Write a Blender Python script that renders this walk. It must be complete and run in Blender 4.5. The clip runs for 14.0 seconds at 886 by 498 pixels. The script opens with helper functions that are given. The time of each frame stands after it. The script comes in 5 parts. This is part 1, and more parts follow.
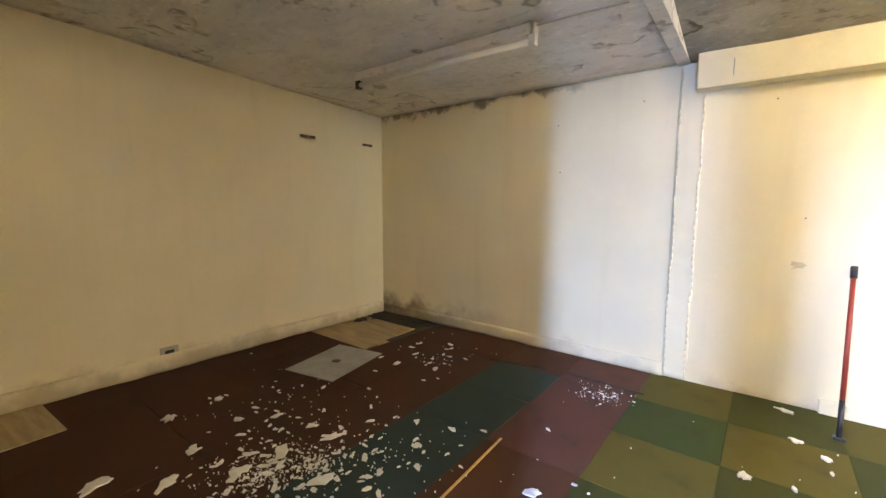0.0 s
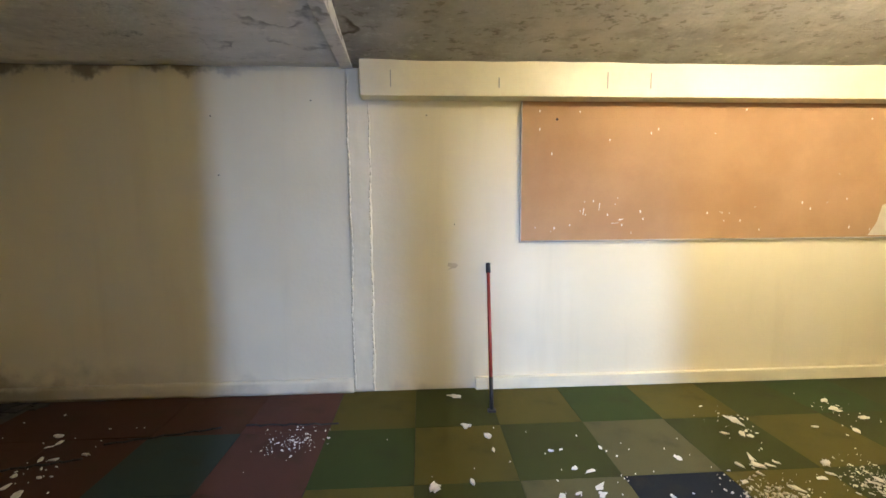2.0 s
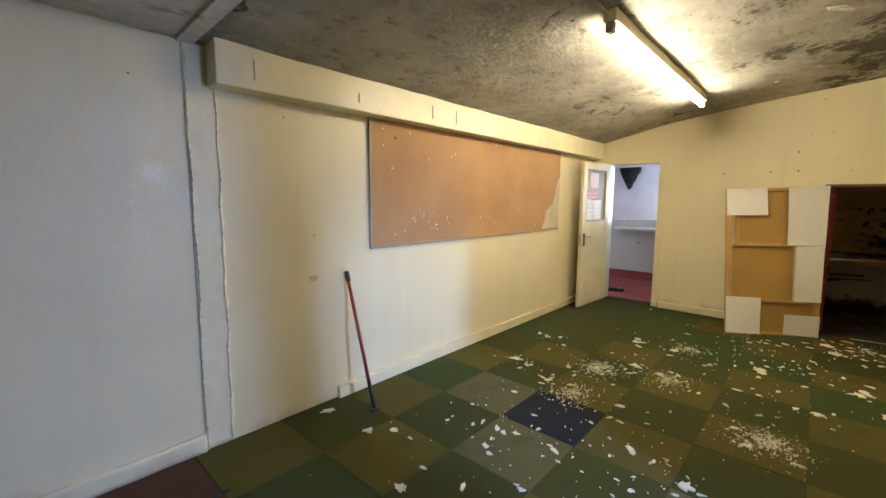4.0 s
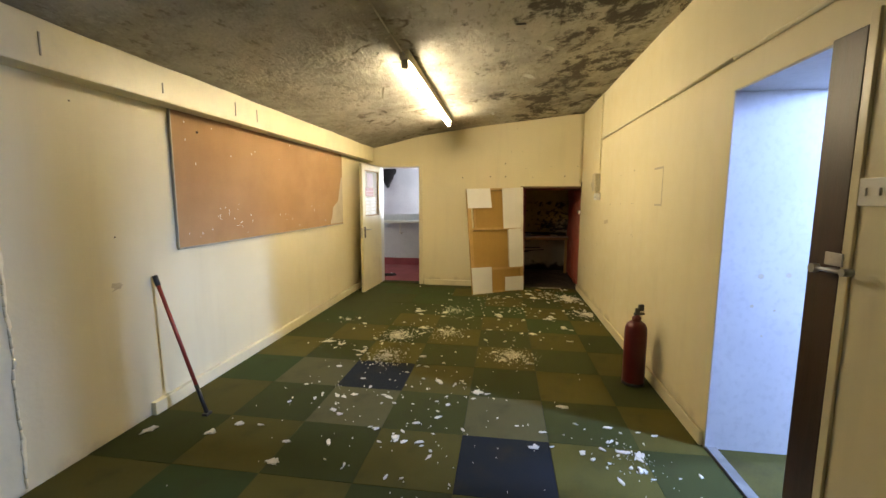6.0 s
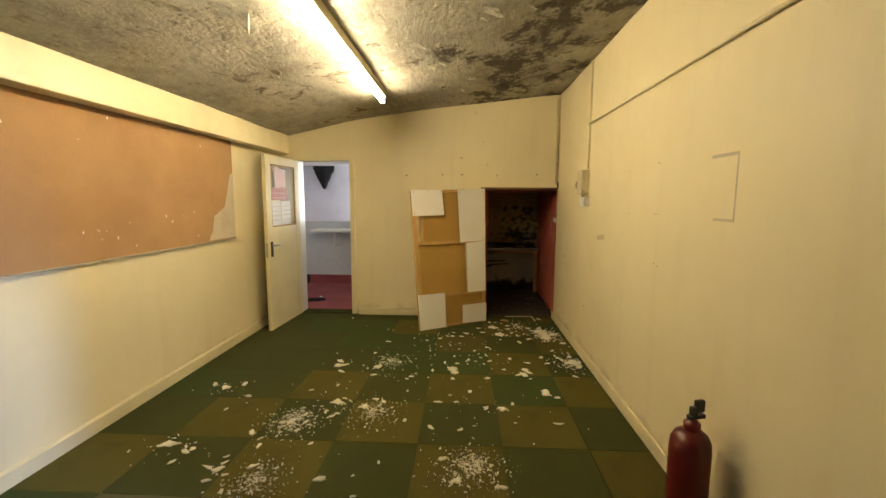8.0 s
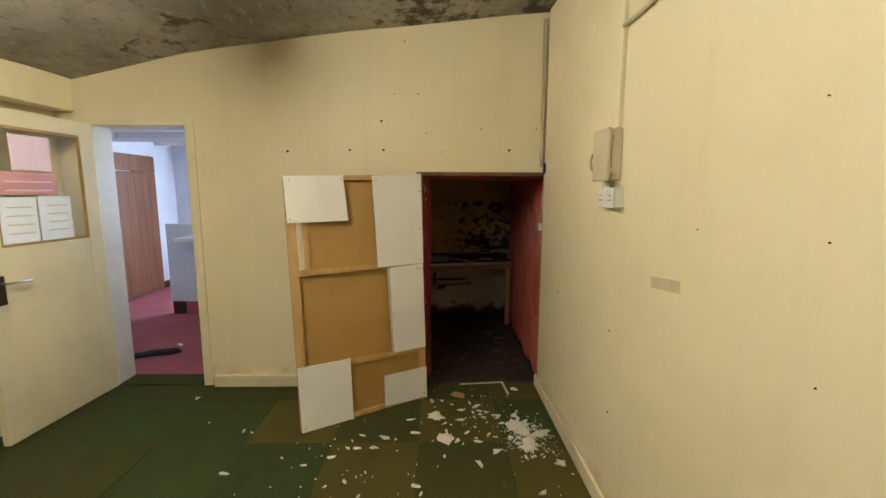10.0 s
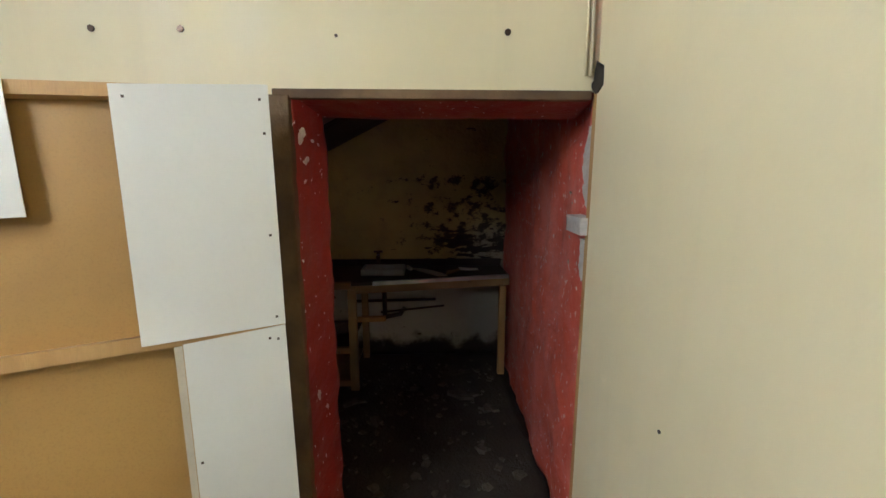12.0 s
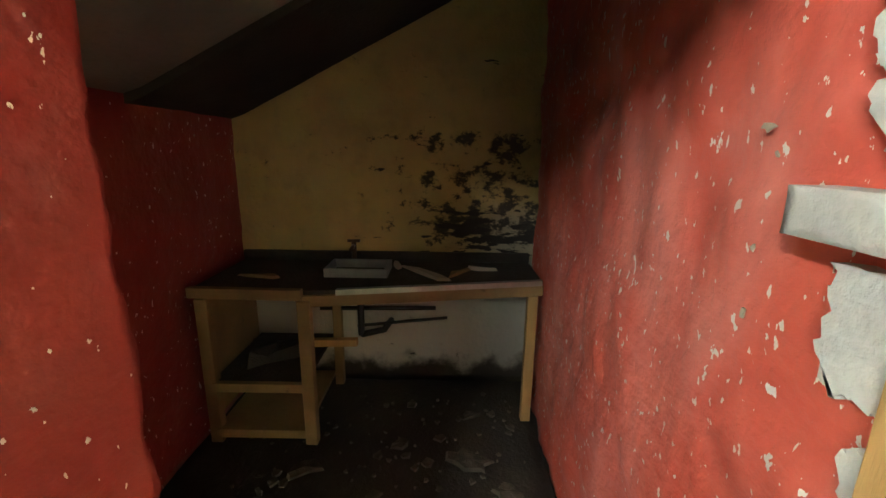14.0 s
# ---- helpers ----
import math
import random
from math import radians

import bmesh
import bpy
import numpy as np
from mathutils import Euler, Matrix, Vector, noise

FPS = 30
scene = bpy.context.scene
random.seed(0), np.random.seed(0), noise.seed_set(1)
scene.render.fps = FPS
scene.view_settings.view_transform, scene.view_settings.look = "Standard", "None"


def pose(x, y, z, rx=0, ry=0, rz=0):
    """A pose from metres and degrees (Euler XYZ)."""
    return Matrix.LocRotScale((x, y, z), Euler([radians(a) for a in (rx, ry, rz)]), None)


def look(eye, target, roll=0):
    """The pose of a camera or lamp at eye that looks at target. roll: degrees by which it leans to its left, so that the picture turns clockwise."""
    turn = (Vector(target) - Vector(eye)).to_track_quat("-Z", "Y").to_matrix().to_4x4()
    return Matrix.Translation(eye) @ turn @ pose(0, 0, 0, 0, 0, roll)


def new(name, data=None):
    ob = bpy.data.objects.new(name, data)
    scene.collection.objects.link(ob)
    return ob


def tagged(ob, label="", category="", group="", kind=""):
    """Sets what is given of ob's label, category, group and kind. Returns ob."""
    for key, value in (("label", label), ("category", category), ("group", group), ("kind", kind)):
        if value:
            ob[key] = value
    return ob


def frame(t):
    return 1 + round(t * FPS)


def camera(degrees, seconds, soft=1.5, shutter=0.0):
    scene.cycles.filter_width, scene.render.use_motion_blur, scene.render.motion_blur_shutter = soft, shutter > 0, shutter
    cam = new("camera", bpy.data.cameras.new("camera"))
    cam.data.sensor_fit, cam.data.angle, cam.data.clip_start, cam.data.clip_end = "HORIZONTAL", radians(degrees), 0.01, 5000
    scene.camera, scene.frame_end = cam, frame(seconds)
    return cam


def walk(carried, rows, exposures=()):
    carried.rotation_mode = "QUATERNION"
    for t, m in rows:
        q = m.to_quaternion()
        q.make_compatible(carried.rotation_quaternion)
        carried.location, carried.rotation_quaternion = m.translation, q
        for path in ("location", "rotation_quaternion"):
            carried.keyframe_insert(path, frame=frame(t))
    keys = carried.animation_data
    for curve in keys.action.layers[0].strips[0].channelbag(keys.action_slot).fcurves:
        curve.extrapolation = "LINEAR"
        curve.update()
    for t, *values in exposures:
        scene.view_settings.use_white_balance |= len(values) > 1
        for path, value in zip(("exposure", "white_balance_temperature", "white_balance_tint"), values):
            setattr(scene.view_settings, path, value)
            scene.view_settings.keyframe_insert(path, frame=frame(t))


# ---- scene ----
cam = camera(94.1, 14.0)
PATH = [
    (0, (0.116, 0.085, 1.225), (-1.108, 1.652, 1.006), 0.3),
    (0.5, (0.099, 0.1, 1.233), (-0.892, 1.823, 1.014), -0.1),
    (1, (0.072, 0.129, 1.232), (-0.6, 2.0, 1.017), -0.4),
    (1.5, (0.099, 0.283, 1.257), (-0.199, 2.249, 1.048), -0.4),
    (2, (0.07, 0.559, 1.276), (0.179, 2.545, 1.066), -0.4),
    (2.5, (-0.119, 0.745, 1.337), (0.364, 2.671, 1.1), -0.2),
    (3, (-0.399, 0.788, 1.357), (0.452, 2.582, 1.119), 0.1),
    (3.5, (-0.735, 0.861, 1.373), (0.45, 2.454, 1.138), 0.2),
    (4, (-1.112, 0.933, 1.386), (0.362, 2.262, 1.146), 0.4),
    (4.2, (-1.257, 0.94, 1.38), (0.316, 2.151, 1.138), 0.2),
    (6.3, (-1.746, 1.151, 1.379), (0.227, 1.365, 1.135), 0.3),
    (6.5, (-1.594, 1.13, 1.385), (0.382, 1.316, 1.141), 0.3),
    (7, (-1.188, 1.144, 1.379), (0.792, 1.29, 1.139), 0.4),
    (7.2, (-1.014, 1.162, 1.386), (0.967, 1.299, 1.15), 0.4),
    (9.3, (1.075, 0.872, 1.428), (3.058, 0.874, 1.163), 0.3),
    (9.5, (1.276, 0.845, 1.421), (3.258, 0.83, 1.154), 0.3),
    (10, (1.771, 0.756, 1.424), (3.751, 0.718, 1.15), 0.2),
    (10.5, (2.242, 0.662, 1.396), (4.222, 0.609, 1.12), 0.2),
    (11, (2.678, 0.619, 1.371), (4.657, 0.555, 1.089), 0.2),
    (11.5, (3.073, 0.549, 1.344), (5.048, 0.483, 1.039), 0.1),
    (12, (3.495, 0.463, 1.328), (5.462, 0.391, 0.976), -0.0),
    (12.5, (3.879, 0.424, 1.305), (5.833, 0.332, 0.891), -0.1),
    (13, (4.112, 0.404, 1.276), (6.062, 0.331, 0.836), 0.6),
    (13.5, (4.325, 0.388, 1.25), (6.272, 0.330, 0.796), 0.9),
    (14, (4.373, 0.37, 1.233), (6.319, 0.376, 0.773), 0.8),
]
EXPOSURES = [(0.0, 1.8, 7100, 19), (1.0, 1.1, 7000, 19), (2.0, 0.8, 6900, 16), (3.0, 0.6, 6900, 15), (4.0, 0.4, 6900, 14), (6.5, 0.34, 8500, 12), (7.2, 0.18, 9400, 12), (9.5, 0.24, 6000, 16), (10.4, 0.42, 6400, 13),
             (11.0, 0.5, 6600, 14), (11.6, 0.7, 5300, 14), (12.0, 0.85, 4900, 15), (12.5, 1.15, 5300, 22), (13.0, 1.55, 5500, 21), (13.5, 2.1, 5400, 8), (14.0, 2.2, 5200, 2)]
walk(cam, [(t, look(eye, target, roll)) for t, eye, target, roll in PATH], EXPOSURES)

# ---- world and light ----
world = bpy.data.worlds.new("sky")
scene.world = world
world.use_nodes = True
_wn = world.node_tree.nodes
_sky = _wn.new("ShaderNodeTexSky")
_sky.sky_type, _sky.sun_disc, _sky.sun_elevation, _sky.sun_rotation = "NISHITA", False, radians(38), radians(160)
world.node_tree.links.new(_sky.outputs[0], _wn["Background"].inputs[0])
_wn["Background"].inputs[1].default_value = 0.1


def area_lamp(name, eye, target, w, h, power, colour):
    d = bpy.data.lights.new(name, "AREA")
    d.shape, d.size, d.size_y, d.energy, d.color = "RECTANGLE", w, h, power, colour
    ob = new(name, d)
    ob.matrix_world = look(eye, target)
    return ob


DAY = (0.27, 0.455, 1.0)
# Two area lamps stand in for the unseen daylight outside the side doorway.
area_lamp("porch_daylight_stand_in", (-0.36, -2.48, 2.20), (0.9, 3.3, 0.5), 0.24, 0.6, 280, DAY)
area_lamp("porch_daylight_stand_in", (0.88, -2.48, 2.05), (-0.9, 3.3, 1.0), 0.15, 1.9, 180, DAY)
# Added lamp at a made-up window out of view, to brighten the back room.
area_lamp("back_room_added_daylight", (8.22, 2.3, 1.5), (6.5, 3.4, 1.0), 0.8, 1.1, 80, (0.68, 0.84, 1.0))


# ---- materials ----
def grey(c):
    return (c[0], c[1], c[2], 1)


class Nodes:
    """A small builder for one node material."""

    def __init__(self, name, rough=0.7, metal=0.0):
        self.m = bpy.data.materials.new(name)
        self.m.use_nodes = True
        self.t = self.m.node_tree
        self.b = self.t.nodes["Principled BSDF"]
        self.b.inputs["Roughness"].default_value = rough
        self.b.inputs["Metallic"].default_value = metal
        self.co = self.t.nodes.new("ShaderNodeTexCoord").outputs["Object"]

    def link(self, a, b):
        self.t.links.new(a, b)

    def noise(self, scale, detail=4.0, stretch=None, rough=0.55, warp=0.0):
        n = self.t.nodes.new("ShaderNodeTexNoise")
        n.inputs["Scale"].default_value, n.inputs["Detail"].default_value = scale, detail
        n.inputs["Roughness"].default_value, n.inputs["Distortion"].default_value = rough, warp
        src = self.co
        if stretch:
            mp = self.t.nodes.new("ShaderNodeMapping")
            mp.inputs["Scale"].default_value = stretch
            self.link(src, mp.inputs[0])
            src = mp.outputs[0]
        self.link(src, n.inputs["Vector"])
        return n.outputs["Fac"]

    def ramp(self, fac, a, b, lo=0.0, hi=1.0):
        r = self.t.nodes.new("ShaderNodeMapRange")
        r.interpolation_type = "SMOOTHSTEP"
        r.inputs["From Min"].default_value, r.inputs["From Max"].default_value = a, b
        r.inputs["To Min"].default_value, r.inputs["To Max"].default_value = lo, hi
        self.link(fac, r.inputs["Value"])
        return r.outputs["Result"]

    def math(self, op, a, b):
        n = self.t.nodes.new("ShaderNodeMath")
        n.operation = op
        for i, v in enumerate((a, b)):
            if isinstance(v, (int, float)):
                n.inputs[i].default_value = v
            else:
                self.link(v, n.inputs[i])
        return n.outputs[0]

    def axis(self, i):
        n = self.t.nodes.new("ShaderNodeSeparateXYZ")
        self.link(self.co, n.inputs[0])
        return n.outputs[i]

    def mix(self, fac, a, b):
        n = self.t.nodes.new("ShaderNodeMix")
        n.data_type = "RGBA"
        if isinstance(fac, (int, float)):
            n.inputs["Factor"].default_value = fac
        else:
            self.link(fac, n.inputs["Factor"])
        for key, v in (("A", a), ("B", b)):
            sock = [q for q in n.inputs if q.name == key and q.type == "RGBA"][0]
            if isinstance(v, tuple):
                sock.default_value = grey(v)
            else:
                self.link(v, sock)
        return [q for q in n.outputs if q.type == "RGBA"][0]

    def random(self):
        return self.t.nodes.new("ShaderNodeObjectInfo").outputs["Random"]

    def island(self):
        return self.t.nodes.new("ShaderNodeNewGeometry").outputs["Random Per Island"]

    def colour(self, c):
        self.link(c, self.b.inputs["Base Color"])

    def bump(self, h, strength=0.3, dist=0.01):
        n = self.t.nodes.new("ShaderNodeBump")
        n.inputs["Strength"].default_value, n.inputs["Distance"].default_value = strength, dist
        self.link(h, n.inputs["Height"])
        self.link(n.outputs[0], self.b.inputs["Normal"])

    def rough(self, f):
        self.link(f, self.b.inputs["Roughness"])


def worn(name, a, b, rough=0.7, metal=0.0, scale=4.0, grain=60.0, bump=0.2, dist=0.004, stretch=None, dirt=None, speck=0.35):
    """Paint, wood or metal in two tones, with grain and a few darker smudges."""
    n = Nodes(name, rough, metal)
    big = n.ramp(n.noise(scale, 5, stretch), 0.35, 0.68)
    fine = n.noise(grain, 3, stretch)
    c = n.mix(big, a, b)
    c = n.mix(n.ramp(fine, 0.45, 0.75, 0, speck), c, tuple(v * 0.7 for v in a))
    if dirt:
        c = n.mix(n.ramp(n.noise(scale * 2.3, 6, None, 0.65, 0.4), 0.64, 0.76, 0, 0.6), c, dirt)
    n.colour(c)
    n.bump(n.math("ADD", fine, n.math("MULTIPLY", big, 0.6)), bump, dist)
    return n.m


CREAM_A, CREAM_B = (0.80, 0.71, 0.47), (0.75, 0.66, 0.42)


def wall_paint(name, a=CREAM_A, b=CREAM_B, damp=True):
    n = Nodes(name, 0.55)
    big = n.ramp(n.noise(1.1, 5), 0.35, 0.7)
    streak = n.noise(3.5, 4, (2.5, 2.5, 0.25))
    c = n.mix(big, a, b)
    c = n.mix(n.ramp(streak, 0.5, 0.8, 0, 0.25), c, tuple(v * 0.82 for v in b))
    low = n.math("ADD", n.axis(2), n.math("MULTIPLY", n.noise(5, 5), 0.30))
    if damp:
        c = n.mix(n.ramp(low, 0.30, 0.16, 0, 0.75), c, (0.42, 0.34, 0.19))
    c = n.mix(n.ramp(n.noise(7, 6, None, 0.7), 0.70, 0.76, 0, 0.6), c, (0.45, 0.38, 0.24))
    n.colour(c)
    n.bump(n.math("ADD", n.noise(38, 4), n.math("MULTIPLY", n.noise(4, 4), 1.2)), 0.16, 0.005)
    n.rough(n.ramp(n.noise(9), 0.3, 0.7, 0.38, 0.62))
    return n.m


def north_paint():
    """The long wall: cream, with bare patches of bluish-white filler and a mouldy foot in the damp corner."""
    n = Nodes("cream_wall_with_filler", 0.5)
    c = n.mix(n.ramp(n.noise(1.1, 5), 0.35, 0.7), CREAM_A, CREAM_B)
    streak = n.noise(2.2, 5, (2.5, 2.5, 0.22))
    c = n.mix(n.ramp(streak, 0.5, 0.78, 0, 0.3), c, (0.62, 0.52, 0.30))
    x = n.axis(0)
    west = n.ramp(x, -1.2, -3.2)
    low = n.math("ADD", n.axis(2), n.math("MULTIPLY", n.noise(4, 6), 0.5))
    c = n.mix(n.math("MULTIPLY", west, n.ramp(low, 0.52, 0.34, 0, 0.9)), c, (0.16, 0.11, 0.05))
    c = n.mix(n.ramp(low, 0.34, 0.22, 0, 0.5), c, (0.5, 0.42, 0.27))
    top = n.math("SUBTRACT", n.axis(2), n.math("MULTIPLY", n.noise(6, 6), 0.4))
    c = n.mix(n.math("MULTIPLY", n.ramp(x, -0.7, -1.5), n.ramp(top, 1.90, 1.97, 0, 0.8)), c, (0.13, 0.09, 0.05))
    n.colour(c)
    n.bump(n.math("ADD", n.noise(38, 4), n.math("MULTIPLY", n.noise(5, 4), 1.6)), 0.2, 0.006)
    n.rough(n.ramp(n.noise(9), 0.3, 0.7, 0.34, 0.6))
    return n.m


def mould_ceiling(name, base, amount, grime=1.0):
    """Distempered boards: grey grime in soft clouds, peeling scales, thin brown tide lines and black mould."""
    n = Nodes(name, 0.8)
    c = n.mix(n.ramp(n.noise(1.3, 6, None, 0.6), 0.36, 0.66), base, tuple(v * (1 - 0.42 * grime) for v in base))
    c = n.mix(n.ramp(n.noise(4.2, 7, (0.8, 1.3, 1), 0.66), 0.46, 0.70, 0, 0.6 * grime), c, (0.22, 0.195, 0.14))
    scale = n.noise(13, 7, (0.8, 1.5, 1), 0.7)
    c = n.mix(n.ramp(scale, 0.56, 0.66, 0, 0.55), c, tuple(v * 1.15 for v in base))
    c = n.mix(n.ramp(scale, 0.44, 0.36, 0, 0.6 * grime), c, (0.15, 0.125, 0.08))
    tide = n.noise(1.15, 5, None, 0.5, 0.25)
    line = n.math("MULTIPLY", n.ramp(tide, 0.605, 0.615), n.ramp(tide, 0.640, 0.616))
    c = n.mix(n.math("MULTIPLY", n.math("MULTIPLY", line, n.ramp(n.noise(6, 4), 0.42, 0.6)), amount), c, (0.09, 0.065, 0.035))
    south = n.ramp(n.axis(1), 1.9, 0.5, 0.0, 0.15 * grime)
    spot = n.math("ADD", n.noise(2.5, 10, (1.0, 1.2, 1), 0.74, 0.2), south)
    c = n.mix(n.ramp(spot, 0.62, 0.70, 0, amount), c, (0.05, 0.041, 0.028))
    n.colour(c)
    n.bump(n.math("ADD", n.noise(34, 5), n.math("MULTIPLY", scale, 2.2)), 0.6, 0.012)
    return n.m


def carpet(name, a, b):
    n = Nodes(name, 0.95)
    n.b.inputs["Sheen Weight"].default_value = 0.0
    n.b.inputs["Specular IOR Level"].default_value = 0.15
    c = n.mix(n.random(), a, b)
    fine = n.noise(260, 2)
    c = n.mix(n.ramp(fine, 0.4, 0.7, 0, 0.55), c, tuple(v * 0.45 for v in a))
    c = n.mix(n.ramp(n.noise(3, 6, None, 0.65), 0.45, 0.75, 0, 0.6), c, (0.040, 0.034, 0.014))
    c = n.mix(n.ramp(n.noise(140, 3), 0.74, 0.78, 0, 0.6), c, (0.35, 0.33, 0.25))
    n.colour(c)
    n.bump(fine, 0.6, 0.004)
    return n.m


def red_plaster(name, a, b, faded, chip):
    n = Nodes(name, 0.42)
    c = n.mix(n.ramp(n.noise(2.5, 5), 0.35, 0.7), a, b)
    c = n.mix(n.ramp(n.noise(5, 6, (1, 1, 0.5)), 0.42, 0.7, 0, 0.8), c, faded)
    chips = n.noise(52, 3, (1.3, 1.3, 0.7), 0.5)
    c = n.mix(n.ramp(chips, chip, chip + 0.012), c, (0.78, 0.74, 0.70))
    c = n.mix(n.ramp(n.noise(6.5, 5, None, 0.6), 0.70, 0.72), c, (0.30, 0.26, 0.21))
    n.colour(c)
    lumps = n.math("ADD", n.noise(8, 3, (1, 1, 0.85), 0.5), n.math("MULTIPLY", n.noise(19, 4, None, 0.55), 0.45))
    n.bump(n.math("ADD", lumps, n.math("MULTIPLY", n.noise(60, 3), 0.12)), 0.6, 0.022)
    return n.m


def mouldy_yellow():
    """Ochre plaster above the bench, dirty white below it, with black mould in blots and along brick courses, near
    black at the floor.
    """
    n = Nodes("mouldy_yellow_plaster", 0.7)
    z, yy = n.axis(2), n.axis(1)
    c = n.mix(n.ramp(n.noise(2.5, 5), 0.35, 0.7), (0.50, 0.37, 0.12), (0.40, 0.30, 0.10))
    c = n.mix(n.ramp(n.noise(7, 6), 0.48, 0.72, 0, 0.5), c, (0.30, 0.22, 0.08))
    white = n.ramp(n.math("ADD", z, n.math("MULTIPLY", n.noise(5, 4), 0.12)), 0.78, 0.72)
    c = n.mix(white, c, (0.56, 0.54, 0.45))
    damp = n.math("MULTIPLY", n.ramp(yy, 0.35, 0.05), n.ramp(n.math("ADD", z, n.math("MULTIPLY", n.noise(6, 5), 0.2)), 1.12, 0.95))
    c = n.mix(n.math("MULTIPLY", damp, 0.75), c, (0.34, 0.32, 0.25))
    upper = n.math("MULTIPLY", n.ramp(z, 0.70, 0.80), n.ramp(z, 1.42, 1.28))
    zone = n.math("MULTIPLY", n.ramp(yy, 1.05, 0.15, 0.0, 0.20), upper)
    blot = n.math("ADD", n.noise(11, 7, (1, 0.9, 1.3), 0.66, 0.1), zone)
    c = n.mix(n.ramp(blot, 0.665, 0.76, 0, 0.95), c, (0.026, 0.021, 0.014))
    c = n.mix(n.ramp(n.noise(16, 6, None, 0.7), 0.62, 0.72, 0, 0.7), c, (0.10, 0.08, 0.04))
    courses = n.math("ADD", n.noise(9, 4, (1, 0.55, 2.4), 0.6), n.math("MULTIPLY", n.math("MULTIPLY", n.ramp(yy, 0.62, 0.25), n.ramp(z, 1.02, 0.9)), n.ramp(z, 0.68, 0.74, 0.0, 0.2)))
    c = n.mix(n.ramp(courses, 0.68, 0.73), c, (0.022, 0.018, 0.013))
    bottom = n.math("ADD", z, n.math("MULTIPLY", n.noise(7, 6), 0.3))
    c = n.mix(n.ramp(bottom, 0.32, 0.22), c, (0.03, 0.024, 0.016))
    n.colour(c)
    n.bump(n.math("ADD", n.noise(9, 6), n.noise(40, 4)), 0.6, 0.012)
    return n.m


def glass(name):
    n = Nodes(name, 0.05)
    n.b.inputs["Transmission Weight"].default_value = 1.0
    n.b.inputs["Base Color"].default_value = (0.93, 0.95, 0.95, 1)
    return n.m


def glow(name, c, s):
    n = Nodes(name, 0.4)
    n.b.inputs["Emission Color"].default_value = grey(c)
    n.b.inputs["Emission Strength"].default_value = s
    return n.m


M_CREAM = wall_paint("cream_wall_paint")
M_NORTH = north_paint()
M_CEIL_E = mould_ceiling("mouldy_ceiling_paint", (0.47, 0.445, 0.37), 0.95)
M_CEIL_W = mould_ceiling("damp_ceiling_paint", (0.82, 0.79, 0.72), 0.6, 0.35)
M_TRIM = worn("cream_gloss_trim", (0.80, 0.72, 0.47), (0.72, 0.64, 0.42), 0.32, 0, 3, 40, 0.08, dirt=(0.62, 0.54, 0.35), speck=0.1)
M_WHITE = worn("white_gloss_paint", (0.80, 0.79, 0.75), (0.70, 0.69, 0.66), 0.35, 0, 3, 50, 0.12, dirt=(0.5, 0.46, 0.38))
M_CORK = worn("orange_brown_pinboard_felt", (0.42, 0.25, 0.12), (0.36, 0.205, 0.092), 0.9, 0, 2.0, 220, 0.35, 0.003)
M_PALE = worn("bare_pale_board", (0.60, 0.53, 0.40), (0.52, 0.45, 0.33), 0.85, 0, 6, 150, 0.2, 0.003)
M_DARKWOOD = worn("dark_brown_stained_wood", (0.052, 0.022, 0.014), (0.032, 0.014, 0.010), 0.38, 0, 3, 70, 0.2, 0.003, (6, 6, 0.6))
M_PINE = worn("aged_pine", (0.52, 0.32, 0.11), (0.43, 0.25, 0.08), 0.6, 0, 3, 55, 0.25, 0.003, (6, 6, 0.6), dirt=(0.22, 0.13, 0.05))
M_HARDBOARD = worn("tan_hardboard", (0.42, 0.245, 0.06), (0.37, 0.21, 0.05), 0.55, 0, 2, 180, 0.15, 0.002)
M_SHEET = worn("white_faced_board", (0.78, 0.76, 0.70), (0.74, 0.71, 0.64), 0.35, 0, 2, 90, 0.04, 0.001, speck=0.06)
M_PLANK = worn("reddish_brown_planks", (0.22, 0.085, 0.035), (0.15, 0.055, 0.024), 0.5, 0, 3, 60, 0.3, 0.004, (6, 6, 0.5))
M_BENCHWOOD = worn("grimy_bench_wood", (0.30, 0.20, 0.075), (0.20, 0.13, 0.05), 0.65, 0, 4, 60, 0.3, 0.004, (1, 1, 1), dirt=(0.05, 0.035, 0.02))
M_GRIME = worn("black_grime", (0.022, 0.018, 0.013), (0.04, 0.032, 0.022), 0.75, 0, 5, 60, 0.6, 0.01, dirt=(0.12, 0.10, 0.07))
M_ROUGH = worn("rough_dark_timber", (0.17, 0.105, 0.045), (0.09, 0.055, 0.028), 0.75, 0, 6, 50, 0.5, 0.006, dirt=(0.03, 0.02, 0.012))
# Reds pushed apart: shade darkens this one, light lifts the faded, flaking one.
M_RED = red_plaster("shade_darkened_red_paint", (0.27, 0.028, 0.020), (0.21, 0.020, 0.015), (0.26, 0.042, 0.030), 0.69)
M_RED_PALE = red_plaster("faded_flaking_lit_red_paint", (0.64, 0.120, 0.075), (0.55, 0.092, 0.060), (0.72, 0.235, 0.18), 0.655)
M_BARE = worn("bare_white_plaster", (0.66, 0.63, 0.60), (0.52, 0.49, 0.46), 0.85, 0, 9, 60, 0.6, 0.006)
M_YELLOW = mouldy_yellow()
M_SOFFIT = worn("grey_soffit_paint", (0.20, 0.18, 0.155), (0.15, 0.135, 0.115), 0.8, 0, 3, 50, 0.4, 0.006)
M_NEARBLACK = worn("near_black_surface", (0.035, 0.028, 0.020), (0.02, 0.016, 0.012), 0.8, 0, 3, 50, 0.4, 0.006)
